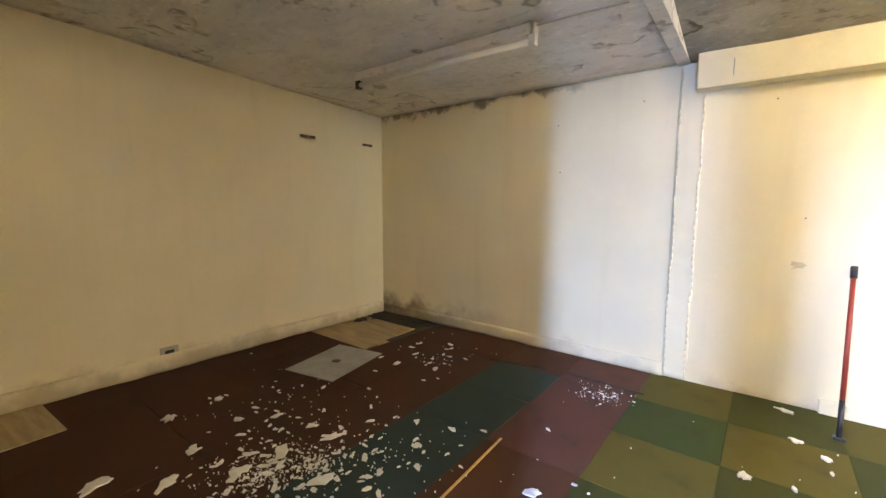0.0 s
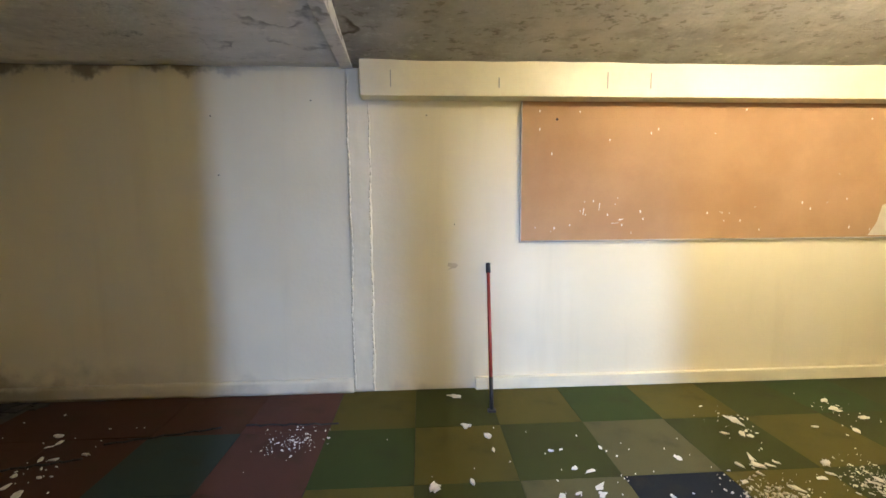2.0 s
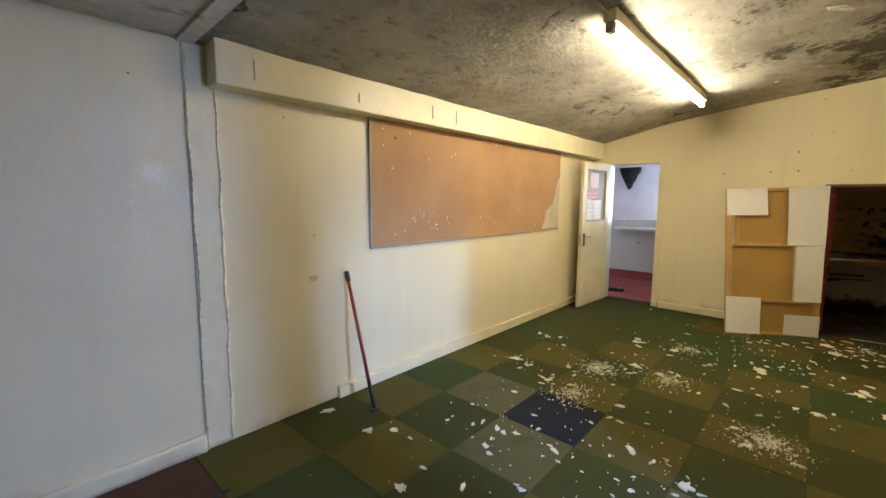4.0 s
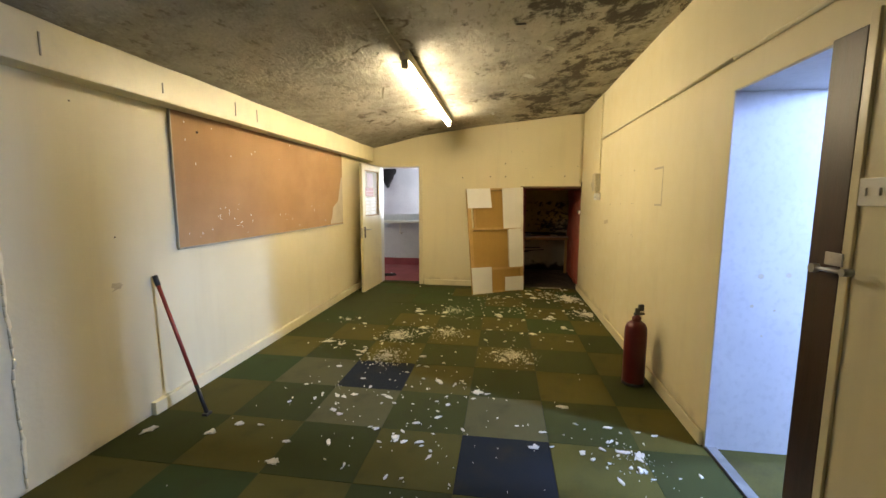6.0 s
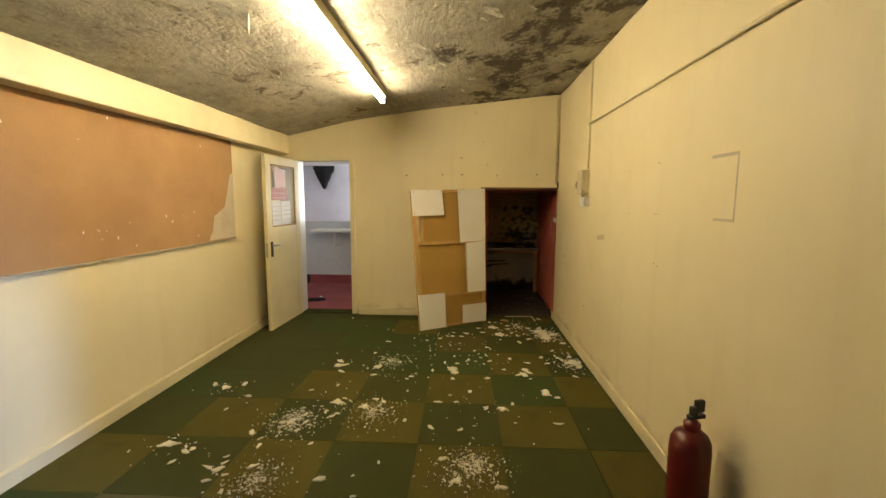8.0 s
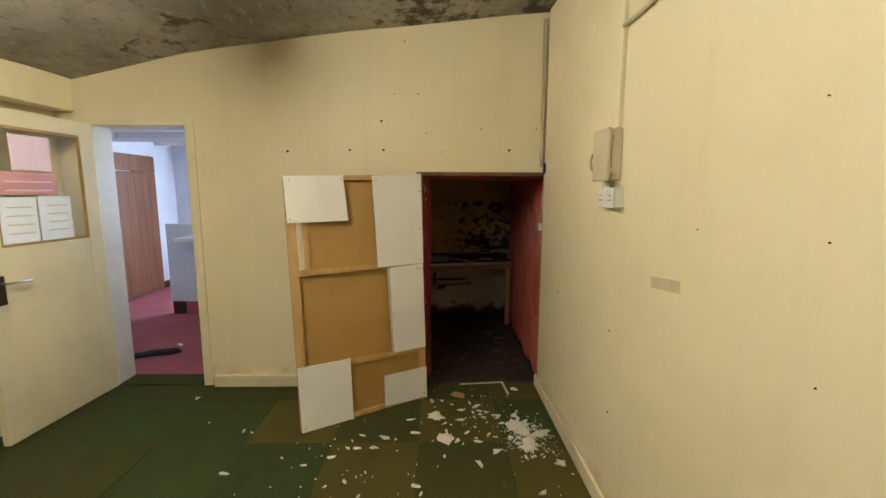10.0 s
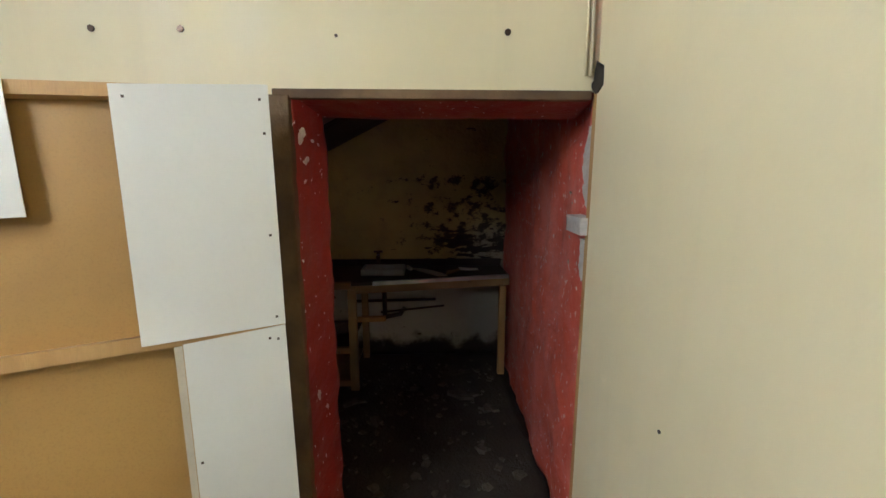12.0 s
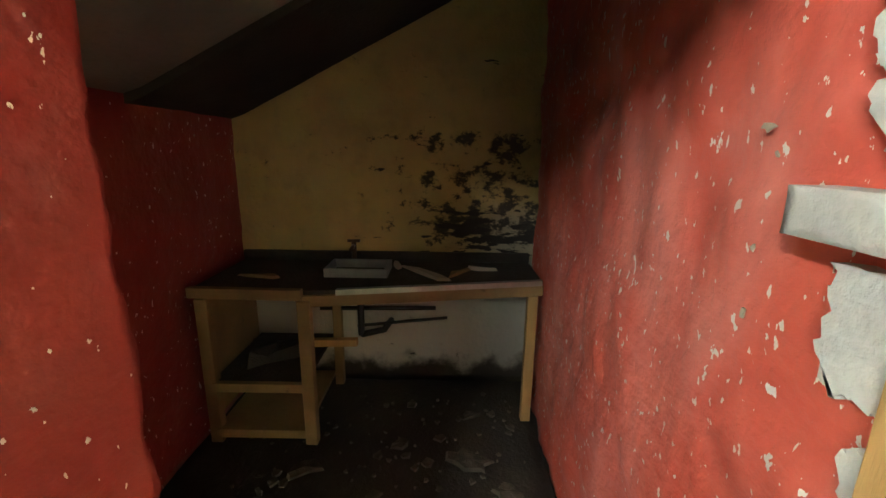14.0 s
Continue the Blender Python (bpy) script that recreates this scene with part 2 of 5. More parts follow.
M_BLUEWALL = worn("cold_white_wall_paint", (0.66, 0.68, 0.72), (0.58, 0.60, 0.65), 0.6, 0, 2, 40, 0.3, 0.005)
M_PORCH = worn("white_porch_render", (0.60, 0.60, 0.60), (0.55, 0.55, 0.56), 0.55, 0, 3, 30, 0.12, 0.004, dirt=(0.62, 0.60, 0.58))
M_PINK = worn("worn_red_carpet", (0.36, 0.085, 0.095), (0.27, 0.065, 0.075), 0.95, 0, 2.2, 200, 0.4, 0.004, dirt=(0.13, 0.07, 0.065))
M_EXT_RED = worn("dull_red_enamel", (0.12, 0.008, 0.009), (0.10, 0.006, 0.008), 0.33, 0, 5, 50, 0.08, 0.002)
M_POLE = worn("chipped_red_paint", (0.38, 0.045, 0.02), (0.28, 0.03, 0.018), 0.45, 0, 8, 60, 0.2, 0.002, dirt=(0.10, 0.05, 0.03))
M_BLACK = worn("black_plastic", (0.018, 0.017, 0.016), (0.03, 0.028, 0.026), 0.45, 0, 9, 60, 0.1, 0.002)
M_STEEL = worn("dull_steel", (0.50, 0.50, 0.48), (0.36, 0.35, 0.33), 0.35, 0.9, 9, 80, 0.1, 0.001, dirt=(0.2, 0.15, 0.1))
M_BRONZE = worn("dark_bronze", (0.09, 0.06, 0.04), (0.06, 0.04, 0.03), 0.35, 0.8, 9, 80, 0.1, 0.001)
M_GREYBOX = worn("grey_enamelled_iron", (0.44, 0.40, 0.30), (0.36, 0.33, 0.25), 0.4, 0.0, 8, 60, 0.1, 0.002, dirt=(0.24, 0.2, 0.14))
M_BOX = worn("beige_painted_iron", (0.60, 0.53, 0.36), (0.52, 0.46, 0.31), 0.4, 0, 8, 60, 0.1, 0.002, dirt=(0.34, 0.28, 0.19), speck=0.15)
M_FADED = worn("faded_red_print", (0.60, 0.26, 0.25), (0.54, 0.23, 0.22), 0.8, 0, 3, 50, 0.03, 0.001)
M_PLASTIC = worn("white_socket_plastic", (0.80, 0.79, 0.74), (0.76, 0.74, 0.68), 0.3, 0, 3, 60, 0.04, 0.001, speck=0.08)
M_PLASTER = worn("fallen_plaster", (0.74, 0.71, 0.62), (0.62, 0.58, 0.49), 0.9, 0, 9, 90, 0.5, 0.004)
M_LITTER = worn("dirty_litter", (0.11, 0.098, 0.072), (0.05, 0.044, 0.034), 0.95, 0, 20, 120, 0.6, 0.004)
M_SLAB = worn("grey_metal_cover", (0.36, 0.36, 0.34), (0.28, 0.28, 0.26), 0.5, 0.2, 6, 60, 0.2, 0.002, dirt=(0.14, 0.11, 0.08))
M_BOARDS = worn("bare_floor_boards", (0.46, 0.35, 0.19), (0.33, 0.24, 0.12), 0.8, 0, 5, 70, 0.3, 0.004, (0.6, 5, 5), dirt=(0.08, 0.055, 0.03))
M_PAPER = worn("white_paper", (0.80, 0.80, 0.80), (0.74, 0.74, 0.74), 0.8, 0, 3, 50, 0.03, 0.001)
M_PINKPAPER = worn("pink_paper", (0.78, 0.58, 0.62), (0.74, 0.53, 0.58), 0.8, 0, 3, 50, 0.03, 0.001)
M_TAPE = worn("dirty_tape_scar", (0.62, 0.52, 0.33), (0.55, 0.46, 0.28), 0.6, 0, 9, 80, 0.1, 0.001)
M_GLASS = glass("window_glass")
M_TUBE = glow("lit_fluorescent_tube", (1.0, 0.92, 0.72), 98.0)
M_CLOTH = worn("black_cloth", (0.012, 0.012, 0.014), (0.02, 0.02, 0.022), 0.95, 0, 9, 150, 0.5, 0.006)
CARPETS = {
    "D": carpet("dark_green_carpet", (0.056, 0.062, 0.016), (0.046, 0.055, 0.016)),
    "O": carpet("olive_carpet", (0.102, 0.090, 0.020), (0.086, 0.076, 0.019)),
    "G": carpet("mid_green_carpet", (0.046, 0.068, 0.019), (0.042, 0.062, 0.018)),
    "B": carpet("blue_black_carpet", (0.016, 0.020, 0.024), (0.013, 0.017, 0.020)),
    "L": carpet("pale_olive_carpet", (0.112, 0.108, 0.046), (0.10, 0.094, 0.040)),
    "R": carpet("red_brown_carpet", (0.084, 0.038, 0.021), (0.074, 0.033, 0.019)),
    "M": carpet("dusty_mauve_carpet", (0.106, 0.050, 0.036), (0.098, 0.046, 0.033)),
    "T": carpet("blue_green_carpet", (0.038, 0.058, 0.048), (0.032, 0.050, 0.041)),
}


# ---- mesh helpers ----
def add_box(bm, lo, hi, bevel=0.0, m=None):
    """A box between two corners, with its edges rounded off."""
    made = bmesh.ops.create_cube(bm, size=1.0)["verts"]
    lo, hi = Vector(lo), Vector(hi)
    for v in made:
        v.co = Vector(((v.co.x + 0.5) * (hi.x - lo.x) + lo.x, (v.co.y + 0.5) * (hi.y - lo.y) + lo.y, (v.co.z + 0.5) * (hi.z - lo.z) + lo.z))
    if bevel:
        edges = list({e for v in made for e in v.link_edges})
        made = bmesh.ops.bevel(bm, geom=edges, offset=bevel, segments=2, affect="EDGES", profile=0.6)["verts"]
    if m is not None:
        bmesh.ops.transform(bm, matrix=m, verts=list({v for v in made if v.is_valid}))
    return bm


def box(lo, hi, bevel=0.0, m=None):
    return add_box(bmesh.new(), lo, hi, bevel, m)


def boxes(*spans, bevel=0.0):
    bm = bmesh.new()
    for lo, hi in spans:
        add_box(bm, lo, hi, bevel)
    return bm


def lathe(profile, steps=28):
    """A turned shape from (radius, height) steps about the z axis."""
    bm = bmesh.new()
    rings = []
    for r, z in profile:
        rings.append([bm.verts.new((r * math.cos(math.tau * k / steps), r * math.sin(math.tau * k / steps), z)) for k in range(steps)])
    for a, b in zip(rings, rings[1:]):
        for k in range(steps):
            bm.faces.new((a[k], a[(k + 1) % steps], b[(k + 1) % steps], b[k]))
    bm.faces.new(rings[0][::-1])
    bm.faces.new(rings[-1])
    for f in bm.faces:
        f.smooth = len(f.verts) == 4
    return bm


def add_rod(bm, a, b, r, steps=12, r2=None):
    a, b = Vector(a), Vector(b)
    m = Matrix.Translation((a + b) / 2) @ (b - a).to_track_quat("Z", "Y").to_matrix().to_4x4()
    made = bmesh.ops.create_cone(bm, cap_ends=True, segments=steps, radius1=r, radius2=r if r2 is None else r2, depth=(b - a).length, matrix=m)
    for f in {f for v in made["verts"] for f in v.link_faces}:
        f.smooth = len(f.verts) == 4
    return bm


def rod(a, b, r, steps=12, r2=None):
    return add_rod(bmesh.new(), a, b, r, steps, r2)


def path_rod(points, r, steps=8):
    bm = bmesh.new()
    for a, b in zip(points, points[1:]):
        add_rod(bm, a, b, r, steps)
    return bm


def mesh_of(name, bm, material):
    me = bpy.data.meshes.new(name)
    bmesh.ops.recalc_face_normals(bm, faces=bm.faces)
    bm.to_mesh(me)
    bm.free()
    me.materials.append(material)
    return me


def part(name, bm, material, parent, label=""):
    ob = new(name, mesh_of(name, bm, material))
    ob.parent = parent
    return tagged(ob, label)


def thing(name, m, label, category, group="", kind=""):
    ob = new(name)
    ob.matrix_world = m
    return tagged(ob, label, category, group, kind)


def single(name, bm, material, label, category, m=None, group="", kind=""):
    ob = new(name, mesh_of(name, bm, material))
    if m is not None:
        ob.matrix_world = m
    return tagged(ob, label, category, group, kind)


def structure(name, bm, material, label, category):
    return single(name, bm, material, label, category, None, "", "structure")


def lumpy(corner, u, v, nu, nv, depth, amp, scale=5.0, edge=0.0):
    """A thick slab with an uneven face: corner, two sides, cuts along them, thickness behind, height of the lumps."""
    corner, u, v = Vector(corner), Vector(u), Vector(v)
    n = u.cross(v).normalized()
    bm = bmesh.new()
    front, back = [], []
    for j in range(nv + 1):
        rf, rb = [], []
        for i in range(nu + 1):
            p = corner + u * (i / nu) + v * (j / nv)
            d = noise.fractal(p * scale, 1.0, 2.0, 4) * amp
            q = p + n * d
            if i == nu and edge:
                q += u.normalized() * noise.fractal(p * 9.0, 1.0, 2.0, 3) * edge
            rf.append(bm.verts.new(q))
            rb.append(bm.verts.new(p - n * depth))
        front.append(rf)
        back.append(rb)
    for j in range(nv):
        for i in range(nu):
            f = bm.faces.new((front[j][i], front[j][i + 1], front[j + 1][i + 1], front[j + 1][i]))
            f.smooth = True
            bm.faces.new((back[j][i], back[j + 1][i], back[j + 1][i + 1], back[j][i + 1]))
    for i in range(nu):
        bm.faces.new((front[0][i + 1], front[0][i], back[0][i], back[0][i + 1]))
        bm.faces.new((front[nv][i], front[nv][i + 1], back[nv][i + 1], back[nv][i]))
    for j in range(nv):
        bm.faces.new((front[j][0], front[j + 1][0], back[j + 1][0], back[j][0]))
        bm.faces.new((front[j + 1][nu], front[j][nu], back[j][nu], back[j + 1][nu]))
    return bm


def ragged(cx, cy, r, rnd, h=0.006, sides=0, squash=1.0):
    """An irregular flat flake lying at z = 0."""
    bm = bmesh.new()
    k = sides or rnd.randint(8, 13)
    turn = rnd.uniform(0, math.tau)
    pts = []
    for i in range(k):
        a = math.tau * i / k + rnd.uniform(-0.25, 0.25)
        d = r * rnd.uniform(0.45, 1.25)
        x, y = d * math.cos(a), d * math.sin(a) * squash
        pts.append((cx + x * math.cos(turn) - y * math.sin(turn), cy + x * math.sin(turn) + y * math.cos(turn)))
    add_flake(bm, pts, h, rnd)
    return bm


def add_flake(bm, pts, h, rnd, z=0.0):
    low = [bm.verts.new((x, y, z)) for x, y in pts]
    cx, cy = sum(p[0] for p in pts) / len(pts), sum(p[1] for p in pts) / len(pts)
    top = [bm.verts.new((x + (cx - x) * 0.1, y + (cy - y) * 0.1, z + h * rnd.uniform(0.6, 1.5))) for x, y in pts]
    mid = bm.verts.new((cx, cy, z + h * 1.2))
    n = len(pts)
    for i in range(n):
        j = (i + 1) % n
        bm.faces.new((low[i], low[j], top[j], top[i]))
        bm.faces.new((top[i], top[j], mid))
    bm.faces.new(low[::-1])


# ---- large structure ----
XW, XE, YS, YN = -3.28, 4.70, 0.0, 3.325
TOP = 2.85
structure("floor", boxes(((XW - 0.2, -2.4, -0.12), (8.5, 5.0, -0.008))), M_GRIME, "dark dirty subfloor under the carpet tiles", "floor")

structure("wall_west", boxes(((XW - 0.2, -0.2, -0.1), (XW, 3.55, TOP))), M_CREAM, "cream painted plaster wall, damp stained along its foot", "wall")
structure("wall_north", boxes(((XW, YN, -0.1), (XE, YN + 0.22, TOP))), M_NORTH, "cream painted long wall with pale damp patches", "wall")
# south wall: a doorway to the porch from x = -0.02 to 0.60
structure("wall_south", boxes(((XW, -0.50, -0.1), (-0.16, YS, TOP)), ((0.604, -0.50, -0.1), (4.660, YS, TOP)), ((-0.16, -0.50, 1.925), (0.604, YS, TOP))), M_CREAM,
          "cream painted wall with small nail holes", "wall")
# east wall: a doorway (y 2.44 to 3.10) and the low cupboard opening (y 0 to 0.885)
structure("wall_east", boxes(((XE, 0.885, -0.1), (XE + 0.16, 2.44, TOP)), ((XE, 3.11, -0.1), (XE + 0.16, YN + 0.2, TOP)), ((XE, 2.44, 1.885), (XE + 0.16, 3.11, TOP)),
                             ((XE, -0.16, 1.56), (XE + 0.16, 0.885, TOP))), M_CREAM, "cream painted end wall with scattered nail holes", "wall")


def sloped_ceiling(x0, x1, line, nx, sag):
    """A ceiling slab whose height follows a (y, z) line, slightly sagging."""
    bm = bmesh.new()
    ny = 26
    y0, y1 = line[0][0], line[-1][0]
    grid, top = [], []
    for j in range(ny + 1):
        y = y0 + (y1 - y0) * j / ny
        z = float(np.interp(y, [p[0] for p in line], [p[1] for p in line]))
        grid.append([bm.verts.new((x0 + (x1 - x0) * i / nx, y, z + sag * noise.noise(Vector((i * 0.35, y * 1.6, x0))))) for i in range(nx + 1)])
        top.append([bm.verts.new((x0 + (x1 - x0) * i / nx, y, z + 0.12)) for i in range(nx + 1)])
    for j in range(ny):
        for i in range(nx):
            bm.faces.new((grid[j][i], grid[j + 1][i], grid[j + 1][i + 1], grid[j][i + 1])).smooth = True
            bm.faces.new((top[j][i], top[j][i + 1], top[j + 1][i + 1], top[j + 1][i]))
    for i in range(nx):
        bm.faces.new((grid[0][i], grid[0][i + 1], top[0][i + 1], top[0][i]))
        bm.faces.new((grid[ny][i + 1], grid[ny][i], top[ny][i], top[ny][i + 1]))
    for j in range(ny):
        bm.faces.new((grid[j + 1][0], grid[j][0], top[j][0], top[j + 1][0]))
        bm.faces.new((grid[j][nx], grid[j + 1][nx], top[j + 1][nx], top[j][nx]))
    return bm


EAST_LINE = [(-0.02, 2.61), (0.7, 2.545), (1.65, 2.44), (2.5, 2.32), (3.19, 2.155), (3.35, 2.14)]
WEST_LINE = [(-0.02, 2.34), (1.67, 2.235), (3.35, 2.155)]
structure("ceiling", sloped_ceiling(-0.36, XE + 0.01, EAST_LINE, 40, 0.012), M_CEIL_E, "sagging grey ceiling blotched with black mould", "ceiling")
structure("ceiling_west", sloped_ceiling(XW - 0.01, -0.41, WEST_LINE, 24, 0.010), M_CEIL_W, "low off-white ceiling with brown damp stains", "ceiling")


def step_fascia():
    bm = bmesh.new()
    for y0, y1 in zip([k * 0.332 for k in range(10)], [k * 0.332 for k in range(1, 11)]):
        zs = [float(np.interp(y, [p[0] for p in WEST_LINE], [p[1] for p in WEST_LINE])) - 0.012 for y in (y0, y1)]
        ze = [float(np.interp(y, [p[0] for p in EAST_LINE], [p[1] for p in EAST_LINE])) + 0.03 for y in (y0, y1)]
        low = [bm.verts.new(c) for c in ((-0.42, y0, zs[0]), (-0.345, y0, zs[0]), (-0.345, y1, zs[1]), (-0.42, y1, zs[1]))]
        up = [bm.verts.new(c) for c in ((-0.42, y0, ze[0]), (-0.345, y0, ze[0]), (-0.345, y1, ze[1]), (-0.42, y1, ze[1]))]
        bm.faces.new(low)
        for a in range(4):
            b = (a + 1) % 4
            bm.faces.new((low[a], low[b], up[b], up[a]))
    bmesh.ops.remove_doubles(bm, verts=bm.verts, dist=1e-4)
    return bm


for y, z, x1 in ((2.30, 2.356, 3.0), (1.15, 2.497, 4.68)):
    structure("ceiling_joint", box((0.9, y - 0.005, z - 0.004), (x1, y + 0.005, z + 0.02), 0.002), M_CEIL_E, "thin cover strip over a ceiling board joint", "trim")
structure("ceiling_step", step_fascia(), M_CEIL_W, "pale boxed step where the two ceilings meet", "trim")
structure("beam", box((-0.29, 3.19, 1.95), (XE - 0.002, YN - 0.002, 2.20), 0.008), M_TRIM, "cream painted boxed beam along the wall top", "beam")
structure("pilaster", lumpy((-0.40, YN - 0.006, 0.0), (0.15, 0, 0), (0, 0, 2.165), 10, 90, 0.012, 0.004, 9.0, 0.012), M_NORTH, "narrow cream plaster strip with ragged edges", "trim")

rp = random.Random(7)
for x0 in (-0.385, -0.255):
    bead, px, pts = bmesh.new(), x0, []
    for k in range(44):
        px += rp.uniform(-0.005, 0.005) + (x0 - px) * 0.25
        pts.append((px, YN - 0.006, 0.02 + k * 0.0485))
    for p, q in zip(pts, pts[1:]):
        add_rod(bead, p, q, rp.uniform(0.004, 0.007), 8, rp.uniform(0.004, 0.007))
    structure("plaster_bead", bead, M_NORTH, "ragged plaster ridge along the strip's edge", "trim")

structure("baseboard", box((0.44, 3.288, 0.0), (XE - 0.03, YN - 0.002, 0.085), 0.006), M_TRIM, "cream painted wooden skirting board", "baseboard")
structure("baseboard_east", box((XE - 0.040, 0.93, 0.0), (XE - 0.002, 2.372, 0.085), 0.005), M_TRIM, "cream painted skirting on the end wall", "baseboard")
structure("baseboard_south", box((0.62, 0.002, 0.0), (XE - 0.02, 0.02, 0.085), 0.005), M_TRIM, "cream painted skirting with a dusty top", "baseboard")
structure("baseboard_northwest", lumpy((XW, YN - 0.022, 0.0), (2.88, 0, 0), (0, 0, 0.10), 60, 4, 0.02, 0.008, 6.0), M_NORTH, "rounded plaster skirting, stained by damp", "baseboard")
structure("baseboard_west", lumpy((XW + 0.03, 0.02, 0.0), (0, 3.28, 0), (0, 0, 0.12), 60, 4, 0.03, 0.014, 5.0), M_CREAM, "crumbling cream plaster skirting", "baseboard")

# porch beyond the side doorway: unseen walls, ceiling and window slots are made up
structure("wall_porch_east", box((1.45, -2.7, -0.1), (1.60, -0.502, 3.5)), M_PORCH, "unseen white porch wall, added to close off the porch", "wall")
structure("wall_porch_west", box((-0.95, -2.7, -0.1), (-0.80, -0.502, 3.5)), M_PORCH, "unseen white porch wall, added to close off the porch", "wall")
structure("wall_porch_south", boxes(((-0.80, -2.7, -0.1), (-0.55, -2.5, 3.5)), ((-0.17, -2.7, -0.1), (0.69, -2.5, 3.5)), ((1.07, -2.7, -0.1), (1.45, -2.5, 3.5)),
                                    ((-0.55, -2.7, -0.1), (-0.17, -2.5, 1.88)), ((0.69, -2.7, -0.1), (1.07, -2.5, 1.08)), ((-0.55, -2.7, 2.52), (-0.17, -2.5, 3.5)), ((0.69, -2.7, 3.02), (1.07, -2.5, 3.5))),
          M_PORCH, "unseen white porch wall with two made-up window slots", "wall")
structure("ceiling_porch", boxes(((-0.95, -2.7, 3.5), (1.60, -0.40, 3.6)), ((-0.95, -0.50, 2.852), (1.60, -0.40, 3.498))), M_PORCH, "unseen white porch ceiling, added to close off the porch", "ceiling")
structure("floor_porch", box((-0.80, -2.5, -0.06), (1.45, -0.502, 0.0)), CARPETS["D"], "green carpeted porch floor", "floor")
structure("floor_doorway", box((-0.16, -0.50, -0.05), (0.60, -0.05, -0.002)), CARPETS["O"], "green carpet in the doorway", "floor")
structure("threshold", box((-0.05, -0.06, -0.01), (0.60, -0.005, 0.012), 0.004), M_STEEL, "worn metal threshold strip", "threshold")
structure("wall_reveal", boxes(((0.594, -0.50, 0.0), (0.603, -0.001, 1.92)), ((0.594, -0.80, 0.0), (0.70, -0.503, 3.2)), ((-0.05, -0.50, 1.915), (0.594, -0.001, 1.924))), M_PORCH, "white painted door reveal with small chips", "wall")
for y, z, r in ((-0.20, 0.98, 0.016), (-0.17, 0.82, 0.010), (-0.23, 0.66, 0.006), (-0.33, 0.99, 0.014), (-0.28, 0.80, 0.007)):
    structure("paint_chip", rod((0.5925, y, z), (0.595, y, z), r, 6), M_PALE, "small chip in the white paint", "paint chip")

# back room beyond the end doorway
structure("floor_back_room", box((XE + 0.10, 1.75, -0.05), (8.35, 4.85, 0.006)), M_PINK, "worn pinkish red carpet, scuffed dark", "floor")
# The opening in the far wall is invented and unseen, made for the lamp.
structure("wall_back_east", boxes(((8.30, 1.6, -0.1), (8.5, 1.9, 2.6)), ((8.30, 2.7, -0.1), (8.5, 4.95, 2.6)), ((8.30, 1.9, -0.1), (8.5, 2.7, 0.9)), ((8.30, 1.9, 2.1), (8.5, 2.7, 2.6))), M_BLUEWALL, "cold white far wall", "wall")
structure("wall_back_north", box((XE + 0.162, 4.78, -0.1), (8.30, 4.95, 2.6)), M_BLUEWALL, "cold white side wall", "wall")
structure("wall_back_south", box((XE + 0.162, 1.62, -0.1), (8.30, 1.75, 2.6)), M_BLUEWALL, "cold white side wall", "wall")
structure("wall_back_west", boxes(((XE + 0.162, 3.545, -0.1), (XE + 0.22, 4.78, 2.6))), M_BLUEWALL, "cold white wall beside the doorway", "wall")
structure("ceiling_back_room", box((XE + 0.162, 1.75, 2.15), (8.30, 4.78, 2.30)), M_BLUEWALL, "low whitewashed ceiling", "ceiling")

# cupboard under the stairs
structure("wall_cupboard_south", lumpy((6.46, -0.085, 0.0), (-1.79, 0.055, 0), (0, 0, 2.35), 90, 100, 0.12, 0.016, 6.0),
          M_RED_PALE, "lumpy red painted wall with flaking white chips", "wall")
structure("wall_cupboard_north", lumpy((XE + 0.18, 1.40, 0.0), (1.58, 0, 0), (0, 0, 1.62), 50, 50, 0.10, 0.010, 6.0), M_RED, "red painted side wall, darkened with painted shade", "wall")
structure("wall_cupboard_east", lumpy((6.43, 1.50, 0.0), (0, -1.66, 0), (0, 0, 2.3), 50, 60, 0.12, 0.008, 6.0), M_YELLOW, "yellow plaster wall, black with mould, darker towards the floor", "wall")
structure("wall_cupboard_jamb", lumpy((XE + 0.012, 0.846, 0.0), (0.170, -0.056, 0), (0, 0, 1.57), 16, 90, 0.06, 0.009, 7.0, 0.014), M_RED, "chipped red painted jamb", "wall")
for k, (f, z, r) in enumerate(((0.035, 1.44, 0.035), (0.05, 1.37, 0.022), (0.085, 1.43, 0.012), (0.115, 1.42, 0.010), (0.04, 1.31, 0.012), (0.05, 0.62, 0.025), (0.09, 0.55, 0.016), (0.10, 0.88, 0.006), (0.06, 0.95, 0.006))):
    structure("paint_chip", ragged(0, 0, r * 0.8, random.Random(90 + k), 0.0012, 19, 0.6), M_BARE, "bare plaster chip in the red jamb", "paint chip").matrix_world = pose(XE + 0.012 + f, 0.846 - 0.329 * f - 0.006, z, 90, 0, -18)
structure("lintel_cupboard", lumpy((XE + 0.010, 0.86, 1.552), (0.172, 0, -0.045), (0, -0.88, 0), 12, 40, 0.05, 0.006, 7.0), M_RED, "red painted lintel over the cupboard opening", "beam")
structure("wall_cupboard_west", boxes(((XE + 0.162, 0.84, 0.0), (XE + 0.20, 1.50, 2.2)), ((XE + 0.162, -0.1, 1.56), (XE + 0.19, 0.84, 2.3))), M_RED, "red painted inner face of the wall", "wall")


